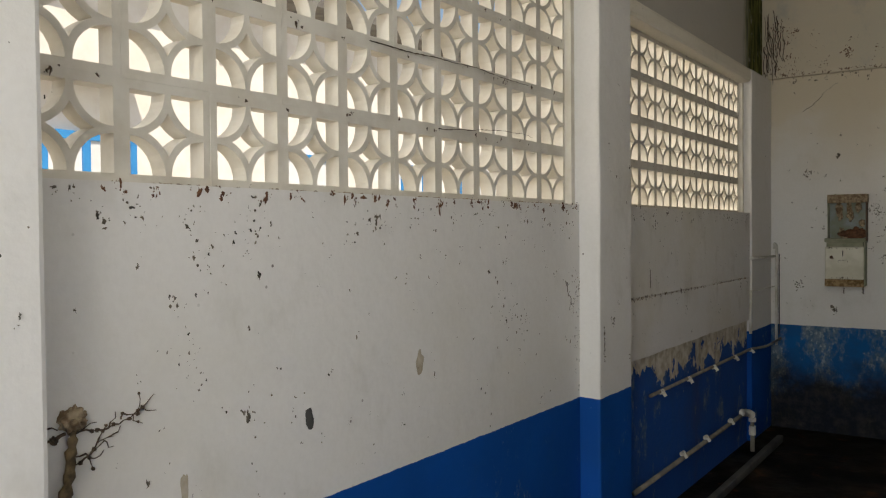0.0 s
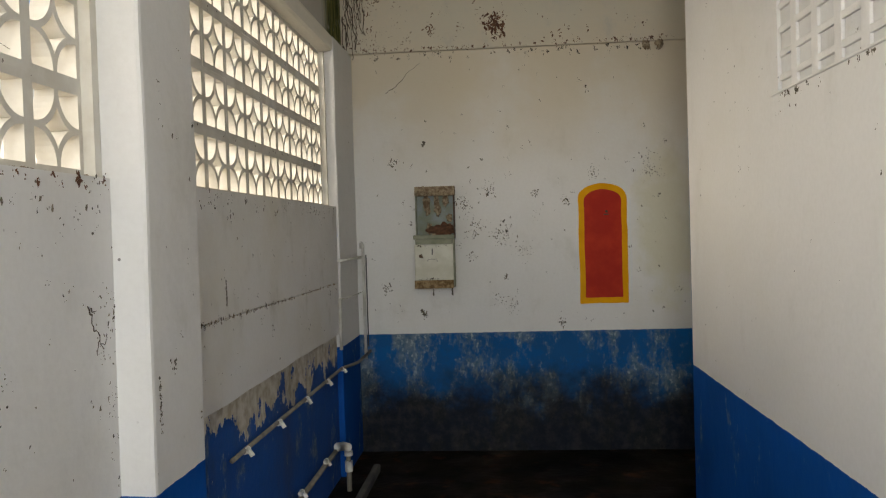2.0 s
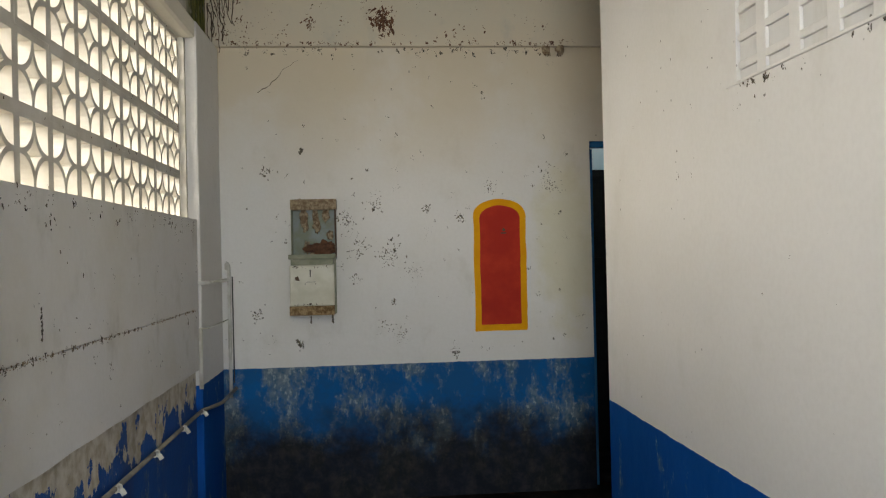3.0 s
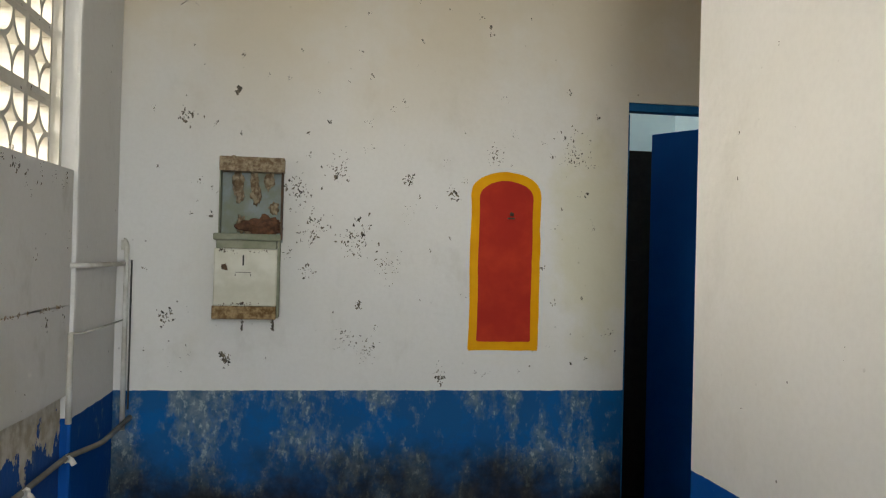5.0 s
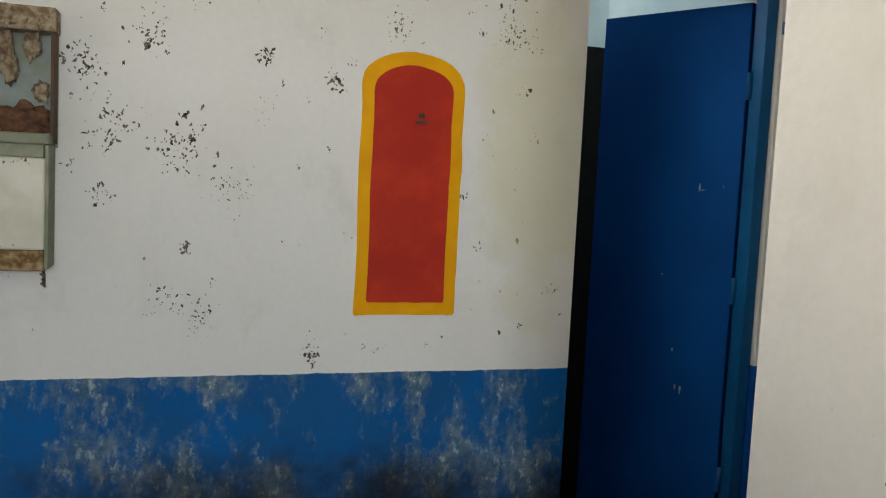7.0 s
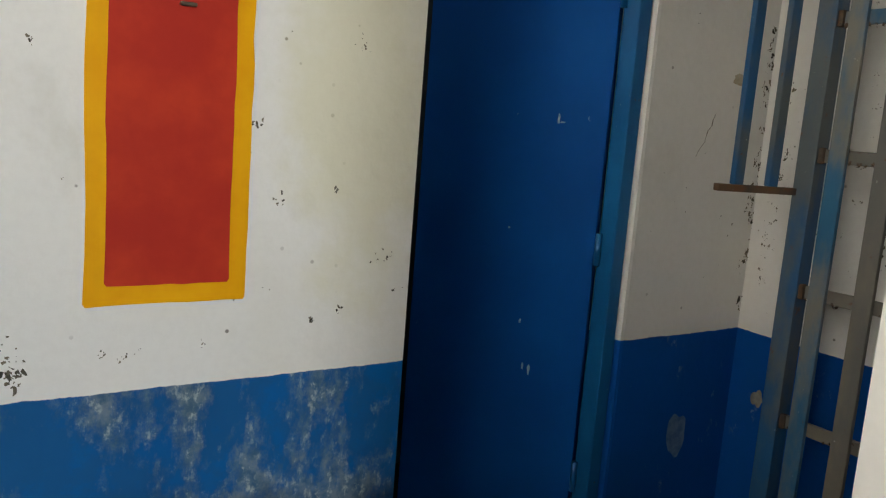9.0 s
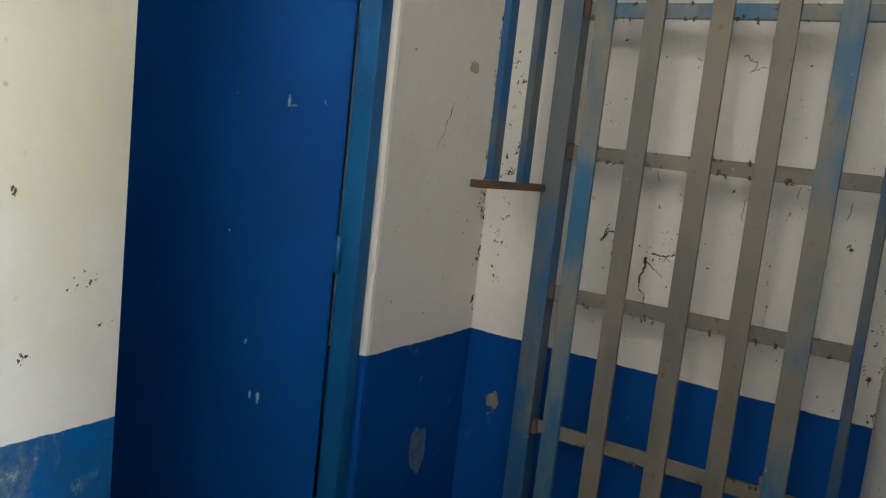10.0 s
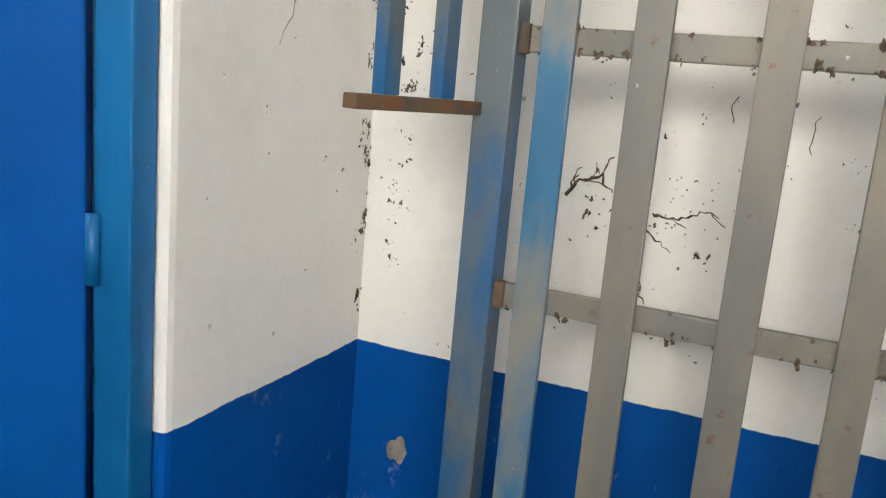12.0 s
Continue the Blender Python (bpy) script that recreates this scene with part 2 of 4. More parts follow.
M_VINE = simple("mossy_mud_stem", (0.07, 0.05, 0.028), (0.22, 0.16, 0.085), 35, 0.95, 0, 0.8)
M_ROOM = simple("pale_blue_wall", (0.62, 0.74, 0.78), (0.55, 0.68, 0.74), 3, 0.8)
M_DIM = simple("grey_partition", (0.05, 0.052, 0.05), (0.09, 0.09, 0.082), 5, 0.85)
M_LINING = wall_material("plaster_lining", dado=-1, stain=1.6)
M_OUTWALL = simple("sunlit_render", (0.80, 0.78, 0.74), (0.74, 0.70, 0.65), 2, 0.9)
# Paler than needed for earth: it reflects sunlight up into the screens.
M_BOUNCE_GROUND = simple("pale_bounce_ground", (0.46, 0.41, 0.33), (0.38, 0.33, 0.26), 1.5, 0.95)
M_OUTBLUE = simple("bright_blue_joinery", (0.02, 0.22, 0.55), (0.03, 0.26, 0.6), 3, 0.5)
M_CURTAIN = simple("pale_window_blind", (0.74, 0.75, 0.76), (0.66, 0.68, 0.70), 3, 0.7)
M_ROOF = simple("corrugated_roof", (0.12, 0.11, 0.10), (0.2, 0.19, 0.17), 3, 0.7)


# ---- building blocks ----
def add_box(bm, x0, x1, y0, y1, z0, z1, bevel=0.0, m=None):
    made = bmesh.ops.create_cube(bm, size=1.0)["verts"]
    t = Matrix.Translation(((x0 + x1) / 2, (y0 + y1) / 2, (z0 + z1) / 2)) @ Matrix.Diagonal((x1 - x0, y1 - y0, z1 - z0, 1))
    bmesh.ops.transform(bm, matrix=t, verts=made)
    if bevel:
        edges = list({e for v in made for e in v.link_edges})
        out = bmesh.ops.bevel(bm, geom=edges, offset=bevel, segments=2, profile=0.6, affect="EDGES")
        made = list({v for f in out["faces"] for v in f.verts} | {v for v in made if v.is_valid})
    if m is not None:
        bmesh.ops.transform(bm, matrix=m, verts=made)
    return made


def boxes(*items, bevel=0.0):
    bm = bmesh.new()
    for it in items:
        add_box(bm, *it, bevel=bevel)
    return bm


def mesh_of(name, bm, material, smooth=False):
    me = bpy.data.meshes.new(name)
    bm.normal_update()
    bm.to_mesh(me)
    bm.free()
    me.materials.append(material)
    if smooth:
        for p in me.polygons:
            p.use_smooth = True
    return me


def thing(name, bm, material, label, category="", kind="", group="", smooth=False):
    return tagged(new(name, mesh_of(name, bm, material, smooth)), label, category, group, kind)


def empty(name, at, label, category, group=""):
    ob = new(name)
    ob.location = at
    return tagged(ob, label, category, group)


def part(name, bm, material, parent, label="", smooth=False):
    ob = new(name, mesh_of(name, bm, material, smooth))
    ob.parent = parent
    if parent.parent is None:
        ob.matrix_parent_inverse = Matrix.Translation(-parent.location)
    return tagged(ob, label)


def add_tube(bm, pts, r, seg=10, caps=True):
    """A round tube along the points."""
    pts = [Vector(p) for p in pts]
    rings = []
    radii = r if isinstance(r, (list, tuple)) else [r] * len(pts)
    for i, p in enumerate(pts):
        r = radii[i]
        a, b = pts[max(i - 1, 0)], pts[min(i + 1, len(pts) - 1)]
        d = (b - a).normalized()
        u = d.cross(Vector((0, 0, 1)) if abs(d.z) < 0.9 else Vector((1, 0, 0))).normalized()
        w = d.cross(u)
        rings.append([bm.verts.new(p + r * (math.cos(j * math.tau / seg) * u + math.sin(j * math.tau / seg) * w)) for j in range(seg)])
    for a, b in zip(rings, rings[1:]):
        for j in range(seg):
            bm.faces.new((a[j], a[(j + 1) % seg], b[(j + 1) % seg], b[j]))
    if caps:
        bm.faces.new(rings[0])
        bm.faces.new(rings[-1][::-1])


def tube(pts, r, seg=10):
    bm = bmesh.new()
    add_tube(bm, pts, r, seg)
    bmesh.ops.recalc_face_normals(bm, faces=bm.faces)
    return bm


def round_path(pts, radius=0.03, n=4):
    """Rounds the corners of a polyline."""
    pts = [Vector(p) for p in pts]
    out = [pts[0]]
    for a, b, c in zip(pts, pts[1:], pts[2:]):
        p, q = b + (a - b).normalized() * radius, b + (c - b).normalized() * radius
        for i in range(n + 1):
            s = i / n
            out.append((1 - s) ** 2 * p + 2 * s * (1 - s) * b + s * s * q)
    return out + [pts[-1]]


def lump(bm, at, size, seed, squash=(1, 1, 1)):
    """A knobbly clod."""
    made = bmesh.ops.create_icosphere(bm, subdivisions=4, radius=size)["verts"]
    for v in made:
        w = v.co / size + Vector((seed * 7.1, seed * 3.3, seed))
        k = 1 + 0.55 * noise.noise(w * 1.5) + 0.42 * noise.noise(w * 3.5) + 0.22 * noise.noise(w * 8)
        v.co = Vector((v.co.x * squash[0], v.co.y * squash[1], v.co.z * squash[2])) * k + Vector(at)


# ---- floor, ceiling, ground ----
XW, YR, XR = 3.372, -1.228, 1.906
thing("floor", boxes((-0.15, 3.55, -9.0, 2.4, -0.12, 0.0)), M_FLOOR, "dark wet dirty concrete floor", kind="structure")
thing("ceiling", boxes((-0.6, 3.55, -9.0, 2.4, 3.2, 3.32)), M_PLAIN, "stained white concrete ceiling slab", kind="structure")
# Out of view; added as a pale reflector below the screens.
ground = boxes((-400, 400, -400, 400, -0.6, -0.14))
thing("ground", ground, M_BOUNCE_GROUND, "unseen ground outside, kept pale to bounce sunlight", kind="structure")

# ---- left wall: piers, low walls, beams ----
BAYS = [(-8.0, -5.97), (-5.62, -3.235), (-2.885, -0.56)]
SILL, TOP = 1.597, 2.505
left = boxes((-0.15, 0.0, -8.0, -5.97, 0, SILL), (-0.15, 0.0, -5.62, -3.235, 0, SILL))
thing("wall_left", left, M_WALL, "spotted white plaster wall with a blue dado", kind="structure")
thing("wall_left_washing_bay", boxes((-0.15, 0.0, -2.885, -0.56, 0, SILL)), M_PEEL, "peeling cream plaster over old blue paint", kind="structure")


def rough_box(x0, x1, y0, y1, z0, z1, seed, amp=0.004, step=0.12):
    """A plastered pier with slightly wavering edges."""
    bm = bmesh.new()
    add_box(bm, x0, x1, y0, y1, z0, z1, bevel=0.012)
    n = int((z1 - z0) / step)
    for i in range(1, n):
        zc = z0 + (z1 - z0) * i / n
        bmesh.ops.bisect_plane(bm, geom=bm.verts[:] + bm.edges[:] + bm.faces[:], plane_co=(0, 0, zc), plane_no=(0, 0, 1))
    for v in bm.verts:
        if z0 + 0.05 < v.co.z < z1 - 0.05:
            w = noise.noise_vector(Vector((seed * 3.7, seed, v.co.z * 2.5))) * amp
            v.co.x += w.x
            v.co.y += w.y
    return bm


for i, (y0, y1, x1) in enumerate(((-5.97, -5.62, 0.094), (-3.235, -2.885, 0.094), (-0.56, 0.0, 0.036))):
    thing("pier_%d" % (i + 1), rough_box(-0.15, x1, y0, y1, 0, 3.2 if i < 2 else 2.598, i + 1), M_WALL if i < 2 else M_NICHE,
          "white plastered pier with blue painted foot", kind="structure")
for i, (y0, y1) in enumerate(BAYS):
    thing("lintel_%d" % (i + 1), boxes((-0.15, 0.034, y0 + 0.002, y1 - 0.002, TOP, 2.598), bevel=0.022), M_LINTEL, "white lintel over the block screen", kind="structure")
    thing("beam_left_%d" % (i + 1), boxes((-0.15, -0.026, y0, y1 if i < 2 else -0.001, 2.60, 3.2)), M_BEAM, "stained plaster beam, grey with dirt and painted-in shade", kind="structure")

# ---- back wall with its doorway ----
DX0, DX1, DH = 2.178, 2.862, 2.05
back = boxes((-0.15, DX0, 0.0, 0.15, 0, 2.604), (DX0, DX1, 0.0, 0.15, DH, 2.604), (DX1, 3.5, 0.0, 0.15, 0, 2.604))
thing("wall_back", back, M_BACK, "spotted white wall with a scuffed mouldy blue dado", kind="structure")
thing("beam_back", boxes((-0.0255, 3.5, -0.028, 0.15, 2.605, 3.2), bevel=0.008), M_BEAM_BACK, "stained plaster beam along the end wall", kind="structure")

# ---- right wall, niche ----
right = boxes((XR, 2.05, -8.0, -4.85, 0, 3.2), (XR, 2.05, -4.85, -2.53, 0, 1.85), (XR, 2.05, -4.85, -2.53, 2.73, 3.2), (XR, 2.05, -2.53, YR, 0, 3.2))
thing("wall_right", right, M_RIGHT, "clean white wall with a blue dado", kind="structure")
bm = bmesh.new()
foot = ((XR + 0.003, YR + 0.001), (XR + 0.012, YR + 0.005), (XW, -1.112), (XW, YR - 0.1), (2.051, YR - 0.1), (2.051, YR + 0.001))
lo = [bm.verts.new((x, y, 0)) for x, y in foot]
hi = [bm.verts.new((x, y, 3.2)) for x, y in foot]
bm.faces.new(lo)
bm.faces.new(hi)
for j in range(len(foot)):
    bm.faces.new((lo[j - 1], lo[j], hi[j], hi[j - 1]))
bmesh.ops.recalc_face_normals(bm, faces=bm.faces)
thing("wall_end", bm, M_PLAIN, "stained white end of the right wall", kind="structure")
thing("wall_niche", boxes((XW, 3.55, YR, -0.031, 0, 3.2)), M_NICHE, "cracked white niche wall with a blue dado", kind="structure")
thing("pier_door", rough_box(DX1, 3.55, -0.031, -0.001, 0, 2.60, 5, 0.002), M_NICHE, "white pier beside the door with a blue foot", kind="structure")

# ---- washroom behind the door ----
room = boxes((1.5, 1.62, 0.15, 2.3, 0, 2.35), (1.5, 1.62, 0.15, 2.3, 2.95, 3.2), (1.5, 1.62, 0.15, 1.1, 2.35, 2.95), (1.5, 1.62, 1.9, 2.3, 2.35, 2.95),
             (3.4, 3.52, 0.15, 2.3, 0, 3.2), (1.62, 3.4, 2.2, 2.3, 0, 3.2))
thing("wall_washroom", room, M_ROOM, "pale blue washroom walls with a high opening", kind="structure")

# ---- block screens ----
BLOCK_W, BLOCK_H, BLOCK_D = 0.2274, (TOP - SILL) / 4, 0.050


def block_mesh():
    """A pierced screen block: a quarter disc open in each corner and a concave diamond in the middle."""
    bm = bmesh.new()
    w, h, d = BLOCK_W / 2 - 0.0001, BLOCK_H / 2 - 0.0001, BLOCK_D
    ty, tz, n = 0.019, 0.021, 8
    iw, ih = w - ty, h - tz
    loops = [[(-w, -h), (w, -h), (w, h), (-w, h)]]
    for sy in (-1, 1):
        for sz in (-1, 1):
            loop = [(sy * iw, sz * ih)]
            for i in range(n + 1):
                t = math.pi / 2 * i / n
                loop.append((sy * (iw - 0.92 * iw * math.cos(t)), sz * (ih - 0.92 * ih * math.sin(t))))
            loops.append(loop)
    t0 = math.acos(1 / 1.10)
    diamond = []
    for sy, sz, flip in ((1, 1, 0), (1, -1, 1), (-1, -1, 0), (-1, 1, 1)):
        arc = []
        for i in range(n + 1):
            t = t0 + (math.pi / 2 - 2 * t0) * i / n
            arc.append((sy * (iw - 1.10 * iw * math.cos(t)), sz * (ih - 1.10 * ih * math.sin(t))))
        diamond.append(arc if not flip else arc[::-1])
    loops.append([p for arc in diamond for p in arc[:-1]])
    edges = []
    for loop in loops:
        vs = [bm.verts.new((d, y, z)) for y, z in loop]
        edges += [bm.edges.new((p, q)) for p, q in zip(vs, vs[1:] + vs[:1])]
    bmesh.ops.triangle_fill(bm, edges=edges, use_beauty=True)
    out = bmesh.ops.extrude_face_region(bm, geom=bm.faces[:])
    bmesh.ops.translate(bm, verts=[v for v in out["geom"] if isinstance(v, bmesh.types.BMVert)], vec=(-d, 0, 0))
    bmesh.ops.recalc_face_normals(bm, faces=bm.faces)
    return mesh_of("screen_block", bm, M_BLOCK)


BLOCK = block_mesh()
for i, (y0, y1) in enumerate(((-5.605, -3.265), (-2.880, -0.585))):
    rim = boxes((-0.138, -0.02, y1 - 0.002, BAYS[i + 1][1], SILL, TOP))
    screen = thing("block_screen", rim, M_BLOCK, "pierced cement block screen, four rows, open to daylight", "block screen", group="block screens in the left wall")
    pitch = (y1 - y0) / 10
    for r in range(4):
        for c in range(10):
            b = new("block", BLOCK)
            b.parent = screen
            b.scale = (1, pitch / BLOCK_W, 1)
            jog = 0.0016 * noise.noise(Vector((c * 1.7, r * 2.3, i * 5)))
            b.location = (-0.100 + jog, y0 + 0.001 + (c + 0.5) * pitch, SILL + (r + 0.5) * BLOCK_H)

# old near bay is closed behind the walker
thing("wall_left_infill", boxes((-0.14, -0.03, -8.0, -5.97, SILL, TOP)), M_PLAIN, "plain white wall", kind="structure")

# ---- plaster lining in the washing bay ----
def lining(z0, z1, name, label, seed):
    bm = bmesh.new()
    n = 30
    rows = []
    for i in range(n + 1):
        y = -2.882 + (2.882 - 0.564) * i / n
        drop = 0.012 * noise.noise(Vector((y * 3, seed, 0)))
        rows.append([bm.verts.new((x, y, z)) for x, z in ((0.001, z0 + drop), (0.022, z0 + drop), (0.022, z1), (0.001, z1))])
    for a, b in zip(rows, rows[1:]):
        for j in range(4):
            bm.faces.new((a[j], a[(j + 1) % 4], b[(j + 1) % 4], b[j]))
    bm.faces.new(rows[0])
    bm.faces.new(rows[-1][::-1])
    bmesh.ops.recalc_face_normals(bm, faces=bm.faces)
    return thing(name, bm, M_LINING, label, "wall panel", group="wall panels in the washing bay")


lining(1.155, SILL + 0.004, "wall_panel", "upper grey-white plaster panel, streaked with dirt", 1)
lining(0.855, 1.1515, "wall_panel", "lower grey-white plaster panel with a ragged foot", 4)

# ---- filled screen in the right wall ----
filled = thing("filled_screen", boxes((XR + 0.012, 2.05, -4.85, -2.53, 1.85, 2.73)), M_RECESS, "old block screen plastered shut and painted white", "filled screen")
BAR = mesh_of("bar", boxes((-0.010, 0.010, -0.5, 0.5, -0.011, 0.011), bevel=0.004), M_RIGHT)
STILE = mesh_of("stile", boxes((-0.010, 0.010, -0.026, 0.026, -0.437, 0.437), bevel=0.005), M_RIGHT)
for i in range(14):
    s = new("stile", STILE)
    s.parent = filled
    s.location = (XR + 0.0128 + 0.001 * noise.noise(Vector((i * 3.1, 0, 0))), -2.667 - i * 0.165, 2.29)
    s.rotation_euler = (0.012 * noise.noise(Vector((i * 1.7, 4, 0))), 0, 0)
for j in range(11):
    s = new("bar", BAR)
    s.parent = filled
    s.location, s.scale = (XR + 0.0138 + 0.001 * noise.noise(Vector((0, j * 2.3, 0))), -3.69, 1.900 + j * 0.0765), (1, 2.31, 1)
sill = boxes((XR - 0.003, XR + 0.011, -4.85, -2.46, 1.851, 1.860), bevel=0.003)
part("sill", sill, M_RIGHT, filled, "worn plaster sill")

# ---- painted arch ----
def arch_outline(x0, x1, z0, zs, zt, n=20):
    xc, hw = (x0 + x1) / 2, (x1 - x0) / 2
    pts = [(x0, zs - (zs - z0 - 0.006) * i / 14) for i in range(1, 15)] + [(x0 + 0.005, z0)]
    pts += [(x0 + 0.005 + (x1 - x0 - 0.010) * i / 8, z0) for i in range(1, 8)] + [(x1 - 0.004, z0)]
    pts += [(x1, z0 + 0.006 + (zs - z0 - 0.006) * i / 14) for i in range(14)]
    for i in range(n + 1):
        a = math.pi * i / n
        pts.append((xc + hw * math.cos(a), zs + (zt - zs) * math.sin(a) ** 0.85))
    return pts


def plate(pts, y0, y1):
    bm = bmesh.new()
    fr = [bm.verts.new((x, y0, z)) for x, z in pts]
    bk = [bm.verts.new((x, y1, z)) for x, z in pts]
    bm.faces.new(fr)
    bm.faces.new(bk[::-1])
    for j in range(len(pts)):
        bm.faces.new((fr[j], bk[j], bk[(j + 1) % len(pts)], fr[(j + 1) % len(pts)]))
    bmesh.ops.recalc_face_normals(bm, faces=bm.faces)
    return bm


arch = empty("painted_arch", (1.62, 0, 0.958), "red arched panel with a yellow border painted on the wall", "wall painting")
wob = lambda pts, a: [(x + a * (noise.noise(Vector((x * 9, z * 9, 1))) + 0.5 * noise.noise(Vector((x * 40, z * 40, 3)))), z + a * (noise.noise(Vector((x * 9, z * 9, 7))) + 0.5 * noise.noise(Vector((x * 40, z * 40, 5))))) for x, z in pts]
part("border", plate(wob(arch_outline(1.478, 1.786, 0.946, 1.612, 1.715), 0.004), -0.003, 0.001), M_YELLOW, arch, "yellow painted border")
part("field", plate(wob(arch_outline(1.514, 1.750, 0.984, 1.598, 1.677), 0.003), -0.0055, -0.0031), M_RED, arch, "red painted field")
bm = bmesh.new()
lump(bm, (1.656, -0.008, 1.535), 0.008, 3)
add_box(bm, 1.638, 1.668, -0.02, -0.004, 1.513, 1.520, 0.002)
part("hook", bm, M_RUST, arch, "small rusty hook")

# ---- meter box ----
BX0, BX1, BZ0, BZ1 = 0.424, 0.690, 1.072, 1.724
box = empty("meter_box", (0.55, 0, BZ0), "old cream meter box with rust and dried mud nests", "meter box")
part("backplate", boxes((BX0 + 0.01, BX1 - 0.004, -0.012, -0.001, 1.3850, BZ1)), M_GLASSY, box, "dusty grey backplate")
part("side", boxes((BX0 + 0.01, BX0 + 0.016, -0.07, -0.0125, 1.3950, BZ1), bevel=0.001), M_GREENGREY, box)
part("side", boxes((BX1 - 0.012, BX1 - 0.004, -0.07, -0.0125, 1.3950, BZ1), bevel=0.001), M_RUST, box)
part("head", boxes((BX0 + 0.008, BX1, -0.075, -0.001, BZ1 - 0.055, BZ1 + 0.004), bevel=0.004), M_MUD, box, "mud-caked top rail")
part("ledge", boxes((BX0 - 0.006, BX1 - 0.008, -0.10, -0.001, 1.3900, 1.4170), bevel=0.006), M_GREENGREY, box, "mouldy ledge")
part("slot", boxes((BX0 + 0.006, BX1 - 0.024, -0.088, -0.002, 1.3570, 1.3895), bevel=0.002), M_GREENGREY, box, "green-stained slot")
cover = part("cover", boxes((BX0, BX1 - 0.018, -0.104, -0.003, 1.1270, 1.3560), bevel=0.006), M_CREAM, box, "cream enamel cover")
part("key_slot", boxes((BX0 + 0.112, BX0 + 0.118, -0.1055, -0.1035, 1.2900, 1.3300)), M_BLACK, cover)
part("scribe_mark", boxes((BX0 + 0.085, BX0 + 0.145, -0.1052, -0.1035, 1.2610, 1.2630)), M_DIM, cover)
part("scribe_mark", boxes((BX0 + 0.084, BX0 + 0.087, -0.1052, -0.1035, 1.2470, 1.2550)), M_DIM, cover)
part("scribe_mark", boxes((BX0 + 0.143, BX0 + 0.146, -0.1052, -0.1035, 1.2470, 1.2550)), M_DIM, cover)
bm = bmesh.new()
lump(bm, (BX0 + 0.043, -0.104, 1.2820), 0.011, 5, (1, 0.4, 1))
part("lock", bm, M_RUST, cover, "rusted lock")
part("base", boxes((BX0 - 0.004, BX1 - 0.02, -0.10, -0.002, 1.0740, 1.1265), bevel=0.004), M_TRAY, box, "rusted bottom tray")
part("side_rail", boxes((BX1 - 0.018, BX1 - 0.010, -0.10, -0.001, 1.0800, 1.3890), bevel=0.002), M_GREENGREY, box)
nest = bmesh.new()
rng = random.Random(4)
lump(nest, (BX0 + 0.185, -0.045, 1.446), 0.036, 6, (2.0, 0.8, 1.1))
thing("wasp_nest", nest, M_RUSTRED, "reddish brown clod of nest material in the meter box", "nest", smooth=True)
for i, (dx, zz, high, wide) in enumerate(((0.080, 1.622, 2.9, 1.15), (0.088, 1.575, 1.5, 0.8), (0.148, 1.630, 2.4, 0.9), (0.155, 1.575, 1.9, 1.0), (0.203, 1.640, 1.8, 1.1), (0.095, 1.455, 1.9, 0.9), (0.226, 1.525, 1.2, 1.0), (0.13, 1.425, 0.8, 1.2))):
    nest = bmesh.new()
    lump(nest, (BX0 + dx, -0.026, zz), 0.018, i + 3, (wide, 0.7, high))
    thing("mud_nest", nest, M_MUD, "dried mud nest hanging in the meter box", "nest", group="mud nests in the meter box", smooth=True)

# ---- pipes in the washing bay ----
def tap_stub(parent, y, z, x=0.062):
    bm = bmesh.new()
    add_tube(bm, [(x - 0.02, y, z + 0.01), (x - 0.004, y, z + 0.004), (x + 0.004, y, z - 0.010)], 0.010, 8)
    add_tube(bm, [(x - 0.019, y - 0.018, z + 0.012), (x - 0.019, y + 0.018, z + 0.012)], 0.0125, 8)
    return part("tap_stub", bm, M_FITTING, parent, "white plastic tee", smooth=True)


pipe = empty("water_pipe", (0.03, -1.3, 0.65), "grey plastic water pipe with white tees along the wall", "water pipe")
part("run", tube(round_path([(0.034, -2.50, 0.655), (0.034, -0.60, 0.655), (0.095, -0.40, 0.655), (0.105, -0.02, 0.67)], 0.05), 0.0095), M_PVC, pipe, smooth=True)
for y in (-2.35, -1.92, -1.45, -0.99, -0.60):
    tap_stub(pipe, y, 0.64, 0.056)
drain = empty("drain_pipe", (0.04, -1.5, 0.25), "grey waste pipe low on the wall with white fittings", "drain pipe")
part("run", tube(round_path([(0.05, -2.76, 0.235), (0.05, -0.86, 0.25), (0.10, -0.81, 0.25), (0.10, -0.805, 0.10)], 0.03), 0.013), M_PVC, drain, smooth=True)
for y in (-2.08, -1.67, -1.17):
    tap_stub(drain, y, 0.26, 0.075)
bm = bmesh.new()
add_tube(bm, [(0.06, -0.91, 0.275), (0.085, -0.85, 0.265), (0.10, -0.81, 0.245)], 0.024, 10)
add_tube(bm, [(0.10, -0.805, 0.225), (0.10, -0.805, 0.20)], 0.024, 10)
add_tube(bm, [(0.10, -0.805, 0.17), (0.10, -0.805, 0.11)], 0.022, 10)
part("elbow", bm, M_FITTING, drain, "white plastic elbow", smooth=True)
part("downpipe", tube([(0.10, -0.805, 0.11), (0.10, -0.805, 0.0)], 0.014), M_PVC, drain, smooth=True)
thing("gutter_kerb", boxes((0.18, 0.22, -2.80, -0.45, 0.0, 0.05), bevel=0.01), M_DIM, "low concrete kerb of the floor gutter", "kerb")

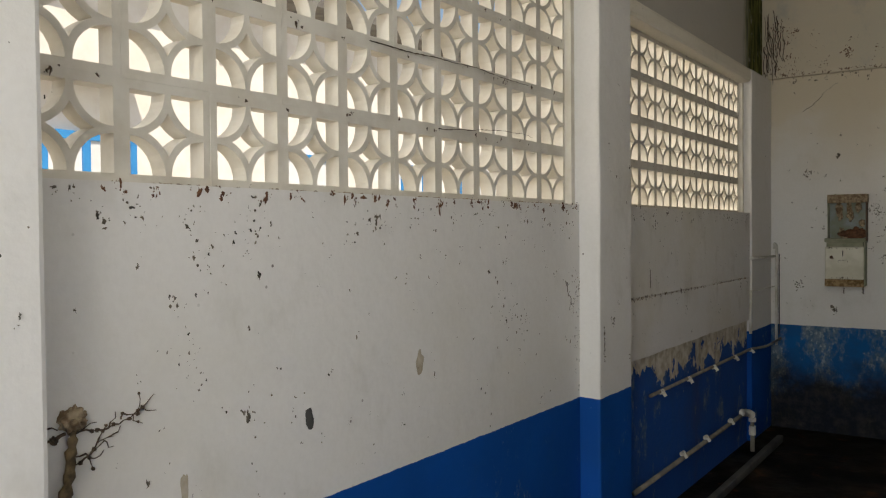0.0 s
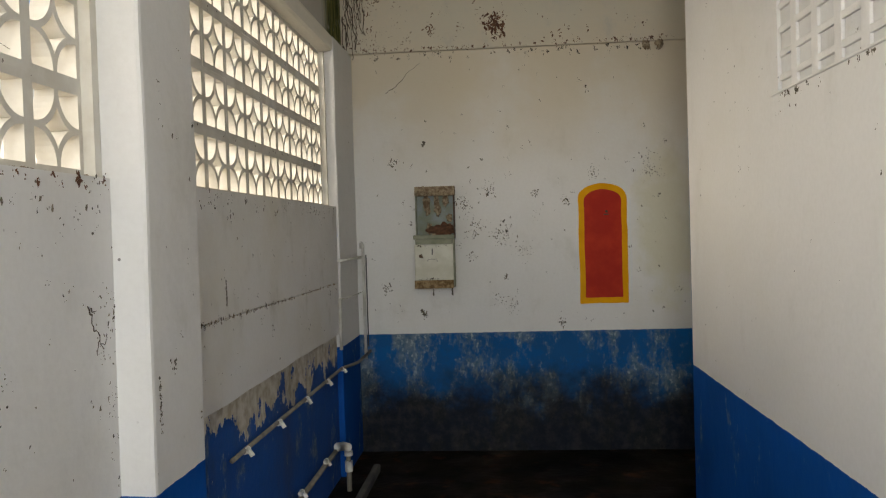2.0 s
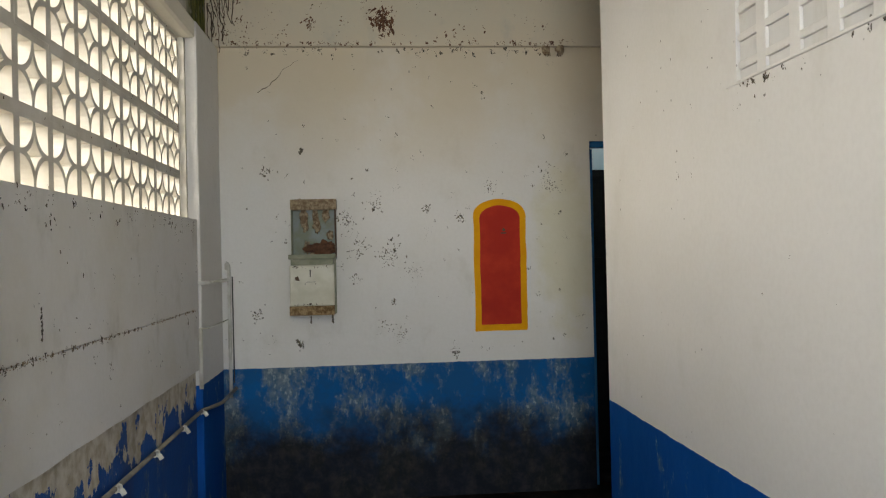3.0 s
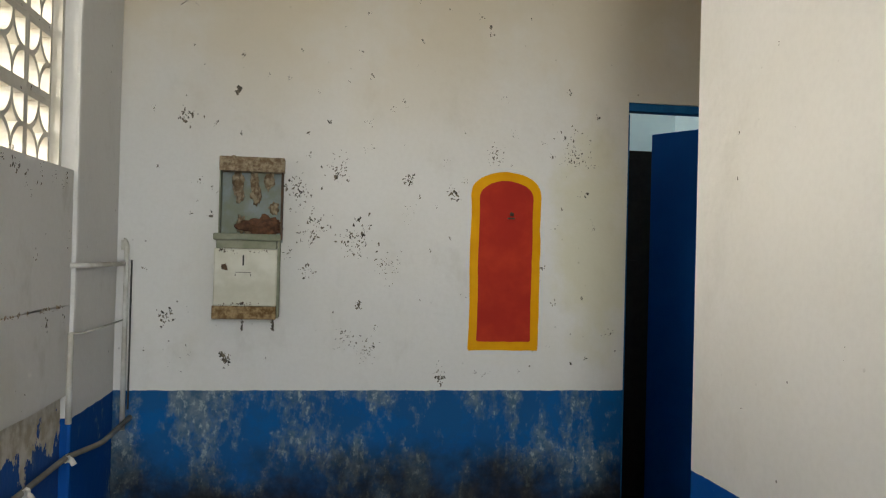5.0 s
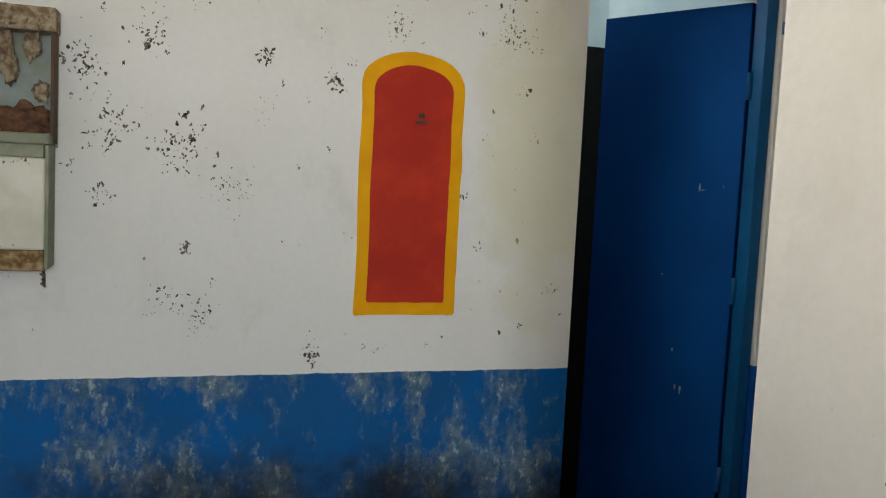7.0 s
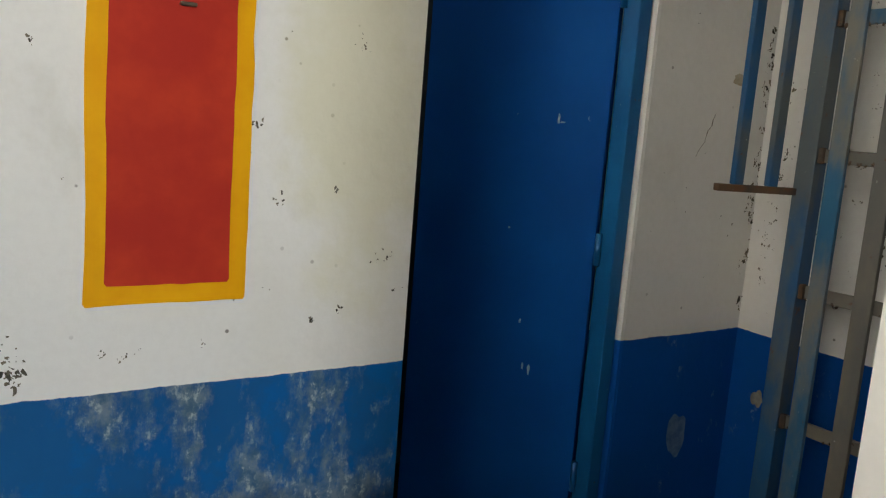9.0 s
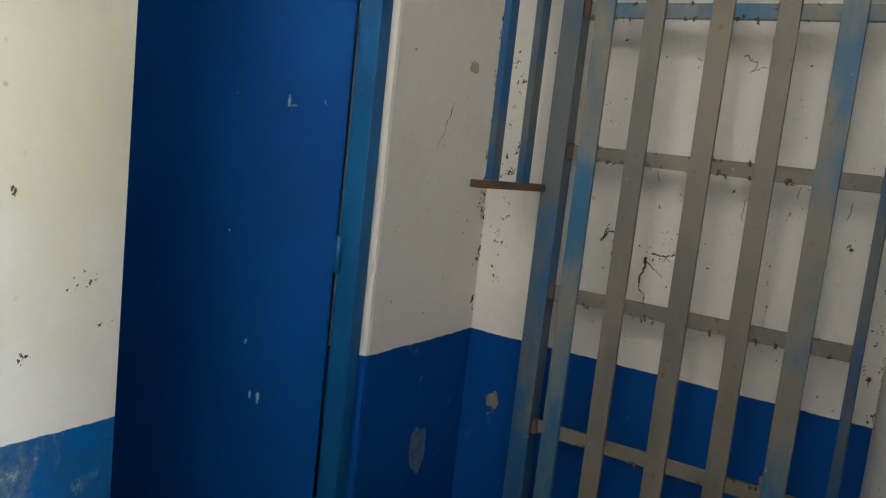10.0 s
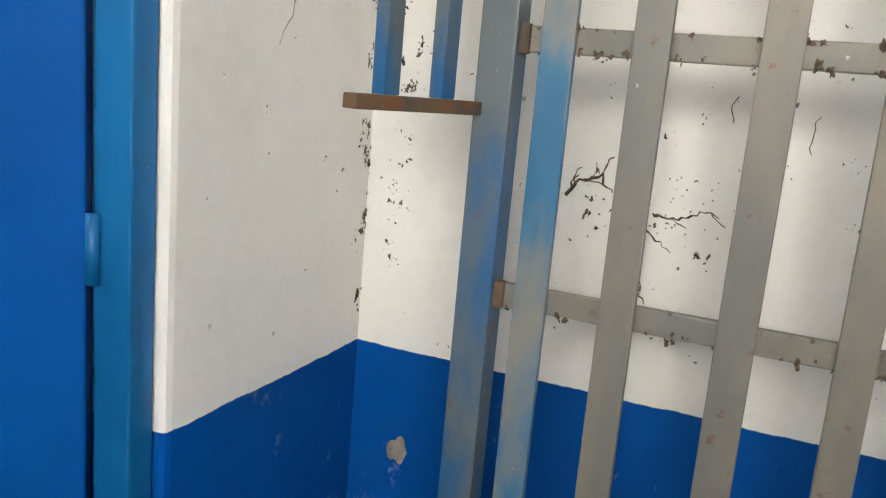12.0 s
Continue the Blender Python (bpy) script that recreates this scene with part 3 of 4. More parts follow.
conduit = empty("conduit", (0.09, -0.05, 0.8), "white-painted conduit in the corner of the wall", "conduit")
part("riser", tube(round_path([(0.078, -0.03, 0.62), (0.078, -0.03, 1.36), (0.066, -0.03, 1.385), (0.066, -0.03, 1.34)], 0.012), 0.010), M_CONDUIT, conduit, smooth=True)
part("branch", tube([(0.024, -0.578, 1.285), (0.068, -0.575, 1.285), (0.07, -0.03, 1.285)], 0.009), M_CONDUIT, conduit, smooth=True)
part("branch", tube([(0.03, -0.578, 1.06), (0.068, -0.575, 1.06), (0.07, -0.03, 1.06)], 0.004), M_CONDUIT, conduit, "thin grey wire", smooth=True)
part("drop", tube([(0.032, -0.58, 1.06), (0.032, -0.58, 0.76)], 0.010), M_CONDUIT, conduit, smooth=True)
part("wire", tube([(0.094, -0.012, 1.30), (0.094, -0.012, 0.70)], 0.0035), M_DIM, conduit, "thin dark wire", smooth=True)

# ---- door ----
door_1 = tagged(new("door_1"), "open blue steel door in a blue frame", "door", kind="structure")
door_1.location = (2.81, 0.05, 0)
part("frame_post", boxes((DX0 + 0.002, DX0 + 0.035, 0.07, 0.13, 0, 2.01), bevel=0.003), M_FRAME, door_1)
part("frame_post", boxes((DX1 - 0.045, DX1 - 0.002, -0.012, 0.05, 0, 2.01), bevel=0.004), M_FRAME, door_1)
part("frame_head", boxes((DX0 + 0.002, DX1 - 0.002, 0.0, 0.06, 2.012, 2.048), bevel=0.004), M_FRAME, door_1)
hinge = (DX1 - 0.055, 0.052)
turn = Matrix.Translation((hinge[0], hinge[1], 0)) @ Matrix.Rotation(radians(-59), 4, "Z")
bm = bmesh.new()
add_box(bm, -0.565, 0.0, 0.0, 0.035, 0.015, 2.0, 0.004, turn)
leaf = part("leaf", bm, M_DOOR, door_1, "dark blue painted leaf with chips and scratches")
for zc in (0.35, 1.02, 1.72):
    part("hinge", tube([(hinge[0] + 0.004, hinge[1] - 0.008, zc - 0.045), (hinge[0] + 0.004, hinge[1] - 0.008, zc + 0.045)], 0.009), M_FRAME, leaf, smooth=True)
# Black sheets added to colour the door gap dark; its contents are unknown.
thing("partition", boxes((1.62, 2.95, 1.0, 1.05, 0.0, 1.98), bevel=0.004), M_BLACK, "black sheet added to darken the gap inside the doorway", "partition")
thing("dark_stand_in", boxes((2.40, 2.62, 0.93, 0.96, 1.35, 1.93), bevel=0.01), M_BLACK, "black panel standing in for an unidentified dark thing in the doorway", "panel")

# ---- steel gate in the niche ----
GX = 3.127
gate = empty("steel_gate", (GX, -0.74, 0), "weathered blue and taupe flat-bar steel gate", "gate")
part("post", boxes((GX - 0.02, GX + 0.03, -0.380, -0.328, 0.0, 1.823), bevel=0.003), M_BAR_BLUE, gate, "blue gate post")
bars = ((-0.436, M_BAR_MIX, 0.045), (-0.554, M_BAR_GREY, 0.046), (-0.703, M_BAR_GREY, 0.047), (-0.838, M_BAR_GREY, 0.044), (-0.960, M_BAR_MIX, 0.049))
for y, mat, w in bars:
    part("bar", boxes((GX - 0.022, GX - 0.009, y - w / 2, y + w / 2, 0.04, 1.90), bevel=0.002), mat, gate)
part("stile", boxes((GX - 0.01, GX + 0.012, -1.081, -1.060, 0.0, 1.90), bevel=0.003), M_BAR_BLUE, gate, "narrow blue stile")
for z in (0.27, 0.632, 0.980, 1.327, 1.66):
    part("rail", boxes((GX - 0.008, GX + 0.006, -1.060, -0.382, z - 0.017, z + 0.017), bevel=0.002), M_BAR_GREY if z < 1.5 else M_BAR_MIX, gate, "taupe flat rail")
    part("weld", boxes((GX - 0.016, GX + 0.002, -0.396, -0.3805, z - 0.02, z + 0.02), bevel=0.005), M_RUST, gate)
part("top_rail", boxes((GX - 0.015, GX + 0.02, -1.085, -0.34, 1.901, 1.94), bevel=0.003), M_BAR_BLUE, gate)
a, b = Vector((2.900, -0.264, 0)), Vector((3.106, -0.332, 0))
along = (b - a).normalized()
ang = math.atan2(along.y, along.x)


def slanted(l0, l1, half, z0, z1, bevel=0.002):
    bm = bmesh.new()
    add_box(bm, l0, l1, -half, half, z0, z1, bevel, Matrix.Translation(a) @ Matrix.Rotation(ang, 4, "Z"))
    return bm


part("ledge_bar", slanted(-0.008, (b - a).length, 0.012, 1.222, 1.240), M_RUST, gate, "rusty ledge bar")
for d in (0.048, 0.148):
    part("hanger", slanted(d - 0.013, d + 0.013, 0.011, 1.2405, 1.823), M_BAR_BLUE, gate)
bm = bmesh.new()
add_box(bm, -0.355, 0.355, -0.016, 0.016, -0.018, 0.018, 0.003, Matrix.Translation((3.012, -0.302, 1.842)))
part("header", bm, M_BAR_BLUE, gate, "blue header bar")
part("header", boxes((2.90, 3.370, -0.369, -0.341, 1.861, 1.889), bevel=0.003), M_BAR_BLUE, gate)
nest = bmesh.new()
lump(nest, (2.70, -0.302, 1.812), 0.017, 40, (1.1, 0.7, 2.6))
thing("mud_nest", nest, M_MUD, "ragged brown nest under the gate header", "nest", smooth=True)

# ---- outside ----
house = empty("outbuilding", (-9.5, 2, 0), "low sunlit rendered building with blue joinery", "building")
part("wall", boxes((-10.0, -9.5, -9, 16, -0.14, 5.6)), M_OUTWALL, house)
part("roof", boxes((-10.2, -8.8, -9.3, 16.3, 5.6, 5.75)), M_ROOF, house, "dark sheet roof")
part("awning", boxes((-9.5, -8.9, -1.2, 1.0, 3.72, 3.86), bevel=0.02), M_ROOF, house, "grey awning over a window")
for y, z in ((2.70, 3.78), (2.70, 4.40), (5.6, 3.78), (7.4, 3.78)):
    part("vent", boxes((-9.498, -9.46, y, y + 0.42, z, z + 0.15), bevel=0.01), M_DIM, house, "dark vent slot")
for y in (-3.2, -0.45, 4.0, 7.0, 10.0):
    w = empty("window", (-9.5, y, 1.9), "blue framed window", "")
    w.parent = house
    w.matrix_parent_inverse = Matrix.Translation(-house.location)
    for y0, y1, z0, z1 in ((y, y + 1.5, 2.86, 2.98), (y, y + 1.5, 1.8, 1.9), (y, y + 0.1, 1.901, 2.859), (y + 0.62, y + 0.74, 1.901, 2.859), (y + 1.4, y + 1.5, 1.901, 2.859)):
        f = part("frame", boxes((-9.498, -9.42, y0, y1, z0, z1), bevel=0.008), M_OUTBLUE, w)
        f.matrix_parent_inverse = Matrix.Translation((9.5, -y, -1.9))
    for y0, y1 in ((y + 0.101, y + 0.619), (y + 0.741, y + 1.399)):
        p = part("pane", boxes((-9.47, -9.46, y0, y1, 1.901, 2.859)), M_CURTAIN, w)
        p.matrix_parent_inverse = Matrix.Translation((9.5, -y, -1.9))

# ---- dirt on the walls ----
def specks(name, label, frame_of, spots, seed, mat=None, flat=0.0015):
    """Small ragged flecks of mould and mud; frame_of gives the wall's place for (u, v, proud)."""
    rng = random.Random(seed)
    bm = bmesh.new()
    for u, v, spread, count, size in spots:
        for _ in range(count):
            cu, cv = u + rng.gauss(0, spread), v + rng.gauss(0, spread * 1.2)
            s = 0.62 * size * rng.choice((0.24, 0.34, 0.44, 0.6, 0.95))
            n = rng.randint(7, 11)
            el, ta = rng.uniform(0.8, 2.4), rng.gauss(math.pi / 2, 0.7)
            ring = []
            for j in range(n):
                an = math.tau * j / n
                rr = s * rng.uniform(0.3, 1.4)
                p, q = rr * math.cos(an) * el, rr * math.sin(an)
                ring.append((cu + p * math.cos(ta) - q * math.sin(ta), cv + p * math.sin(ta) + q * math.cos(ta)))
            base = [bm.verts.new(frame_of(x, y, 0.0004)) for x, y in ring]
            top = bm.verts.new(frame_of(cu, cv, flat + s * 0.25))
            for j in range(n):
                bm.faces.new((base[j], base[(j + 1) % n], top))
    bmesh.ops.recalc_face_normals(bm, faces=bm.faces)
    return thing(name, bm, mat or M_SPECK, label, "dirt", kind="stuff")


on_back = lambda u, v, d: (u, -d, v)
on_left = lambda u, v, d: (d, -3.37 + 1.04 * (u + 3.2), v)
on_niche = lambda u, v, d: (XW - d, u, v)
on_right = lambda u, v, d: (XR - d, u - 0.1, v)
on_lining = lambda u, v, d: (0.022 + d, u - 0.14, v)
on_pier = lambda u, v, d: (0.096 + d, u - 0.23, v)
on_doorpier = lambda u, v, d: (u, -0.032 - d, v)
on_backbeam = lambda u, v, d: (u, -0.028 - d, v)


def scatter(seed, u0, u1, v0, v1, n, spread=0.03, count=(1, 5), size=(0.003, 0.008)):
    rng = random.Random(seed)
    return [(rng.uniform(u0, u1), rng.uniform(v0, v1), rng.uniform(0.2, 1) * spread, rng.randint(*count), rng.uniform(*size)) for _ in range(n)]


back_spots = [(0.493, 2.012, 0.006, 8, 0.012), (0.284, 1.887, 0.022, 14, 0.008), (0.907, 1.70, 0.03, 26, 0.007), (0.742, 1.608, 0.03, 26, 0.007),
              (1.207, 1.665, 0.012, 12, 0.009), (1.402, 1.607, 0.012, 10, 0.008), (0.989, 1.402, 0.036, 46, 0.0075), (1.117, 1.307, 0.03, 22, 0.005),
              (1.587, 1.785, 0.022, 22, 0.005), (1.938, 1.80, 0.032, 40, 0.005), (0.466, 0.905, 0.012, 14, 0.011), (0.231, 1.071, 0.018, 18, 0.007),
              (1.006, 1.132, 0.009, 9, 0.008), (1.05, 0.938, 0.026, 22, 0.006), (0.952, 0.991, 0.02, 14, 0.006), (1.361, 0.828, 0.012, 12, 0.007)]
back_spots += [(0.53, 1.055 - 0.008 * i, 0.002, 3, 0.006) for i in range(5)] + [(0.655, 1.07 - 0.009 * i, 0.002, 4, 0.008) for i in range(6)]
back_spots += scatter(11, 0.12, 2.15, 0.82, 2.55, 110, 0.012, (1, 4), (0.003, 0.006))
back_spots += scatter(12, 0.70, 0.86, 1.25, 1.68, 16, 0.02, (2, 5), (0.004, 0.008)) + scatter(13, 0.1, 2.1, 2.555, 2.60, 40, 0.012, (2, 5), (0.004, 0.011))
specks("back_wall_dirt", "dark mould flecks on the white end wall", on_back, [(u, v, r, round(2.3 * n), 1.05 * d) for u, v, r, n, d in back_spots], 21)
beam_spots = scatter(14, 0.15, 2.1, 2.60, 2.95, 60, 0.03, (2, 8), (0.003, 0.009)) + [(0.98, 2.76, 0.035, 150, 0.011), (0.56, 2.74, 0.02, 50, 0.009)] + scatter(15, 0.0, 0.22, 2.63, 3.0, 34, 0.03, (3, 9), (0.004, 0.012))
beam_spots += scatter(16, 0.1, 2.1, 2.612, 2.632, 90, 0.010, (3, 8), (0.003, 0.010)) + [(0.96, 2.745, 0.025, 60, 0.018), (1.02, 2.725, 0.012, 20, 0.016)]
specks("back_beam_dirt", "rusty brown mould blotches on the beam", on_backbeam, beam_spots, 22, M_RUSTRED)
left_spots = [(-4.82, 1.49, 0.03, 22, 0.006), (-4.95, 1.43, 0.03, 24, 0.005), (-5.03, 1.33, 0.012, 12, 0.007), (-4.80, 1.38, 0.003, 5, 0.011), (-4.39, 1.53, 0.015, 14, 0.009),
              (-4.84, 1.05, 0.012, 12, 0.012), (-3.64, 1.19, 0.04, 20, 0.007), (-3.55, 1.15, 0.03, 16, 0.008), (-3.12, 1.22, 0.05, 30, 0.007), (-5.0, 1.2, 0.035, 24, 0.005)]
left_spots += scatter(31, -5.3, -3.02, 0.8, 1.57, 150, 0.012, (1, 4), (0.003, 0.007)) + scatter(32, -5.3, -3.02, 1.49, 1.588, 60, 0.018, (2, 6), (0.004, 0.009)) + scatter(33, -3.10, -3.02, 0.8, 1.5, 30, 0.02, (2, 6), (0.003, 0.007))
specks("left_wall_dirt", "dark flecks and chips on the white wall below the screen", on_left, left_spots, 23)
specks("panel_dirt", "dark streaks on the plaster panels", on_lining, scatter(41, -2.6, -0.45, 0.9, 1.58, 50, 0.02, (1, 5), (0.003, 0.007)) + scatter(42, -2.6, -0.45, 1.54, 1.59, 50, 0.02, (2, 6), (0.004, 0.01))
       + scatter(43, -2.6, -1.45, 1.145, 1.158, 60, 0.006, (3, 8), (0.003, 0.008)) + [(-2.323, 1.20 + 0.012 * i, 0.003, 6, 0.009) for i in range(8)], 24)
specks("panel_joint_dirt", "brown mud line along the joint of the plaster panels", on_lining, scatter(44, -2.6, -0.45, 1.150, 1.155, 120, 0.004, (2, 5), (0.003, 0.006)), 30, M_MUD, 0.003)
specks("sill_edge_dirt", "brown crumbs and runs under the sill", on_left, scatter(45, -5.3, -3.02, 1.572, 1.59, 70, 0.008, (2, 6), (0.004, 0.012)), 33, M_RUSTRED)
specks("pier_dirt", "dark chips on the plastered pier", on_pier, scatter(51, -2.99, -2.68, 0.8, 2.9, 26, 0.012, (1, 4), (0.003, 0.008)) + [(-2.87, 1.09, 0.012, 14, 0.009)] + [(-2.965, 1.07 - 0.015 * i, 0.004, 5, 0.007) for i in range(10)]
       + scatter(52, -5.6, -5.33, 0.6, 2.3, 16, 0.01, (1, 3), (0.003, 0.007)), 25)
specks("right_wall_dirt", "few dark flecks on the white right wall", on_right, scatter(61, -5.5, -1.35, 0.82, 2.6, 70, 0.01, (1, 3), (0.002, 0.006))
       + scatter(62, -4.7, -2.36, 1.836, 1.846, 26, 0.006, (3, 9), (0.004, 0.014)) + scatter(63, -4.7, -2.4, 1.78, 1.84, 20, 0.01, (1, 4), (0.003, 0.007)), 26)
niche_spots = scatter(71, -1.1, -0.1, 0.8, 1.75, 110, 0.015, (1, 5), (0.002, 0.005)) + scatter(72, -0.12, -0.07, 0.9, 1.6, 30, 0.012, (3, 7), (0.003, 0.008)) + [(-0.60, 1.08, 0.035, 36, 0.005), (-0.46, 1.11, 0.025, 22, 0.006), (-1.0, 1.18, 0.008, 8, 0.009)] + scatter(73, -1.13, -1.06, 0.8, 1.8, 34, 0.012, (3, 7), (0.003, 0.008))
specks("niche_dirt", "dark mould flecks on the niche wall", on_niche, niche_spots, 27)
specks("door_pier_dirt", "dark mould flecks in the corner of the niche", on_doorpier, scatter(81, 3.34, 3.405, 0.85, 1.7, 70, 0.012, (3, 8), (0.004, 0.010)) + scatter(82, 2.9, 3.3, 0.8, 1.7, 14, 0.01, (1, 3), (0.002, 0.005)), 28)
end_at = lambda u, v, d: (u, YR + (u - XR) * (YR + 1.112) / (XR - XW) + 0.003 + d, v)
specks("end_wall_dirt", "dark damp flecks near the niche corner", end_at, scatter(91, 3.22, 3.40, 0.3, 1.9, 50, 0.015, (2, 6), (0.003, 0.008)) + scatter(92, 2.0, 3.2, 0.4, 1.9, 24, 0.01, (1, 3), (0.003, 0.006)), 29)


def crack(name, label, frame_of, start, heading, steps, step, r, seed, mat=None, branch=0.0, wander=0.42):
    """A wandering crack that lies on a wall."""
    rng = random.Random(seed)
    bm = bmesh.new()

    def grow(u, v, a, n, r):
        pts, a0 = [(u, v)], a
        for _ in range(n):
            a = a0 + 0.8 * (a - a0) + rng.gauss(0, wander)
            kink = a + rng.choice((-1, 1)) * rng.uniform(0.5, 3.0) * wander
            u, v = u + step * math.cos(kink), v + step * math.sin(kink)
            pts.append((u, v))
            if rng.random() < branch and n > 4:
                grow(u, v, a + rng.choice((-1, 1)) * rng.uniform(0.6, 1.2), n // 3, r * 0.6)
        for i, (p, q) in enumerate(zip(pts, pts[1:])):
            thin = r * rng.uniform(0.45, 1.25) * (1.1 - 0.7 * i / n)
            add_tube(bm, [frame_of(*p, 0.0005), frame_of(*q, 0.0005)], thin, 5)

    grow(*start, heading, steps, r)
    bmesh.ops.recalc_face_normals(bm, faces=bm.faces)
    return thing(name, bm, mat or M_SPECK, label, "crack")


crack("wall_crack", "thin dark crack in the white end wall", on_back, (0.255, 2.345), 0.6, 18, 0.017, 0.0024, 16, M_TWIG, wander=0.10)
crack("wall_crack", "black branching crack in the niche wall", on_niche, (-0.53, 1.075), -1.95, 18, 0.0085, 0.0030, 6, M_TWIG, branch=0.15, wander=0.24)
crack("wall_crack", "black crack in the niche wall", on_niche, (-0.545, 1.085), 3.0, 14, 0.008, 0.0024, 7, M_TWIG, branch=0.15, wander=0.24)
crack("wall_crack", "black crack in the niche wall", on_niche, (-0.40, 1.10), 2.4, 13, 0.0085, 0.0030, 8, M_TWIG, branch=0.2, wander=0.24)
crack("wall_crack", "thin crack in the niche wall", on_niche, (-0.70, 1.60), -2.5, 16, 0.010, 0.0011, 9, M_TWIG, wander=0.5)
crack("wall_crack", "hairline crack on the pier beside the door", on_doorpier, (3.14, 1.42), -1.8, 8, 0.018, 0.0010, 10, wander=0.12)
crack("wall_crack", "short dark crack in the wall beside the pier", on_left, (-3.20, 1.28), -0.8, 14, 0.011, 0.0022, 12, M_TWIG, branch=0.15, wander=0.26)
# dead creeper beside the near pier
creeper = empty("dead_creeper", (0.02, -5.475, 0.8), "dry brown creeper and mud nest clinging to the wall", "creeper")
bm = bmesh.new()
stem = [(0.014, -5.586, 0.74), (0.016, -5.582, 0.82), (0.018, -5.570, 0.90), (0.02, -5.558, 0.96), (0.02, -5.542, 1.02), (0.017, -5.534, 1.07), (0.015, -5.530, 1.11)]
fine = [Vector(p).lerp(Vector(q), j / 8) for p, q in zip(stem, stem[1:]) for j in range(8)] + [Vector(stem[-1])]
girth = [max(0.006, (0.014 - 0.006 * i / len(fine)) * (1 + 0.7 * noise.noise(Vector((i * 0.45, 2.0, 0))))) for i in range(len(fine))]
fine = [p + Vector((0, 0.006 * noise.noise(Vector((i * 0.3, 5.0, 1))), 0)) for i, p in enumerate(fine)]
add_tube(bm, fine, girth, 9)
bmesh.ops.recalc_face_normals(bm, faces=bm.faces)
part("stem", bm, M_VINE, creeper, "thick mud-coated stem", smooth=True)
rng = random.Random(8)


def twig(y, z, a0, n, r, side):
    bm = bmesh.new()

    def run(y, z, a0, n, r, side):
        a = a0
        for i in range(n):
            a = a0 + 0.5 * (a - a0) + rng.gauss(0, 0.5)
            y1, z1 = y + 0.0125 * math.cos(a), z + 0.0125 * math.sin(a)
            add_tube(bm, [(0.004, y, z), (0.004, y1, z1)], r * rng.uniform(0.6, 1.2) * (1 - 0.5 * i / n), 5)
            y, z = y1, z1
            if rng.random() < 0.3:
                lump(bm, (0.004, y, z), r * 1.7, rng.randint(0, 99))
            if rng.random() < side:
                run(y, z, a0 + rng.choice((-0.9, 0.9)), 3, r * 0.7, 0)

    run(y, z, a0, n, r, side)
    part("twig", bm, M_TWIG, creeper)


for y, z, a, n, r, side in ((-5.520, 1.095, 0.15, 16, 0.0022, 0.22), (-5.420, 1.105, 0.7, 4, 0.002, 0.2), (-5.535, 1.05, -0.35, 6, 0.002, 0.25),
                            (-5.535, 1.035, 0.0, 9, 0.0023, 0.3), (-5.540, 1.10, 2.7, 5, 0.004, 0.1), (-5.555, 1.11, 2.1, 4, 0.002, 0.2)):
    twig(y, z, a, n, r, side)
bm = bmesh.new()
lump(bm, (0.012, -5.528, 1.125), 0.024, 4, (0.6, 1, 1))
part("nest", bm, M_MUD, creeper, "round mud nest", smooth=True)


def chip(name, label, frame_of, u, v, w, h, seed, mat):
    """A ragged patch where the paint has come off."""
    bm = bmesh.new()
    n = 22
    c = bm.verts.new(frame_of(u, v, 0.002))
    ring = []
    for j in range(n):
        t = math.tau * j / n
        k = 1 + 0.5 * noise.noise(Vector((math.cos(t) * 1.4, math.sin(t) * 1.4, seed * 2.3)))
        ring.append(bm.verts.new(frame_of(u + w / 2 * k * math.cos(t), v + h / 2 * k * math.sin(t), 0.0008)))
    for j in range(n):
        bm.faces.new((ring[j], ring[(j + 1) % n], c))
    bmesh.ops.recalc_face_normals(bm, faces=bm.faces)
    return thing(name, bm, mat, label, "paint chip")


chip("paint_chip", "ochre chip in the white paint", on_left, -4.171, 1.081, 0.035, 0.07, 1, M_PLASTER)
chip("paint_chip", "grey chip in the white paint", on_left, -4.643, 0.995, 0.03, 0.06, 2, M_DIM)
chip("paint_chip", "ochre chip low in the white paint", on_left, -5.02, 0.92, 0.02, 0.08, 3, M_PLASTER)
chip("paint_chip", "bare plaster chip in the blue dado", on_niche, -0.134, 0.574, 0.038, 0.056, 4, M_BARE)
chip("paint_chip", "bare plaster chip in the blue dado", on_niche, -0.913, 0.573, 0.042, 0.056, 5, M_BARE)
chip("paint_chip", "ochre damaged spot on the white pier", on_doorpier, 3.225, 1.525, 0.05, 0.035, 6, M_PLASTER)
chip("paint_chip", "grey rubbed patch on the blue dado", on_doorpier, 3.14, 0.46, 0.08, 0.15, 7, M_SCUFF)
for i, x in enumerate((1.93, 2.015)):
    bm = bmesh.new()
    lump(bm, (x, -0.02, 2.586), 0.022, i + 5, (1.0, 0.7, 1.4))
    thing("mud_nest", bm, M_MUD, "small mud nest under the beam", "nest", group="mud nests under the beam", smooth=True)

on_gate = lambda u, v, d: (GX - 0.0085 - d, u, v)
rail_dirt = []
for z in (0.632, 0.980, 1.327, 1.66):
    rail_dirt += scatter(int(z * 100), -1.05, -0.40, z - 0.019, z - 0.013, 26, 0.004, (2, 6), (0.003, 0.008)) + scatter(int(z * 100) + 1, -1.05, -0.40, z + 0.012, z + 0.016, 10, 0.003, (2, 5), (0.003, 0.007))
specks("gate_rust", "brown rust crumbs along the gate rails", on_gate, rail_dirt, 95, M_TWIG)


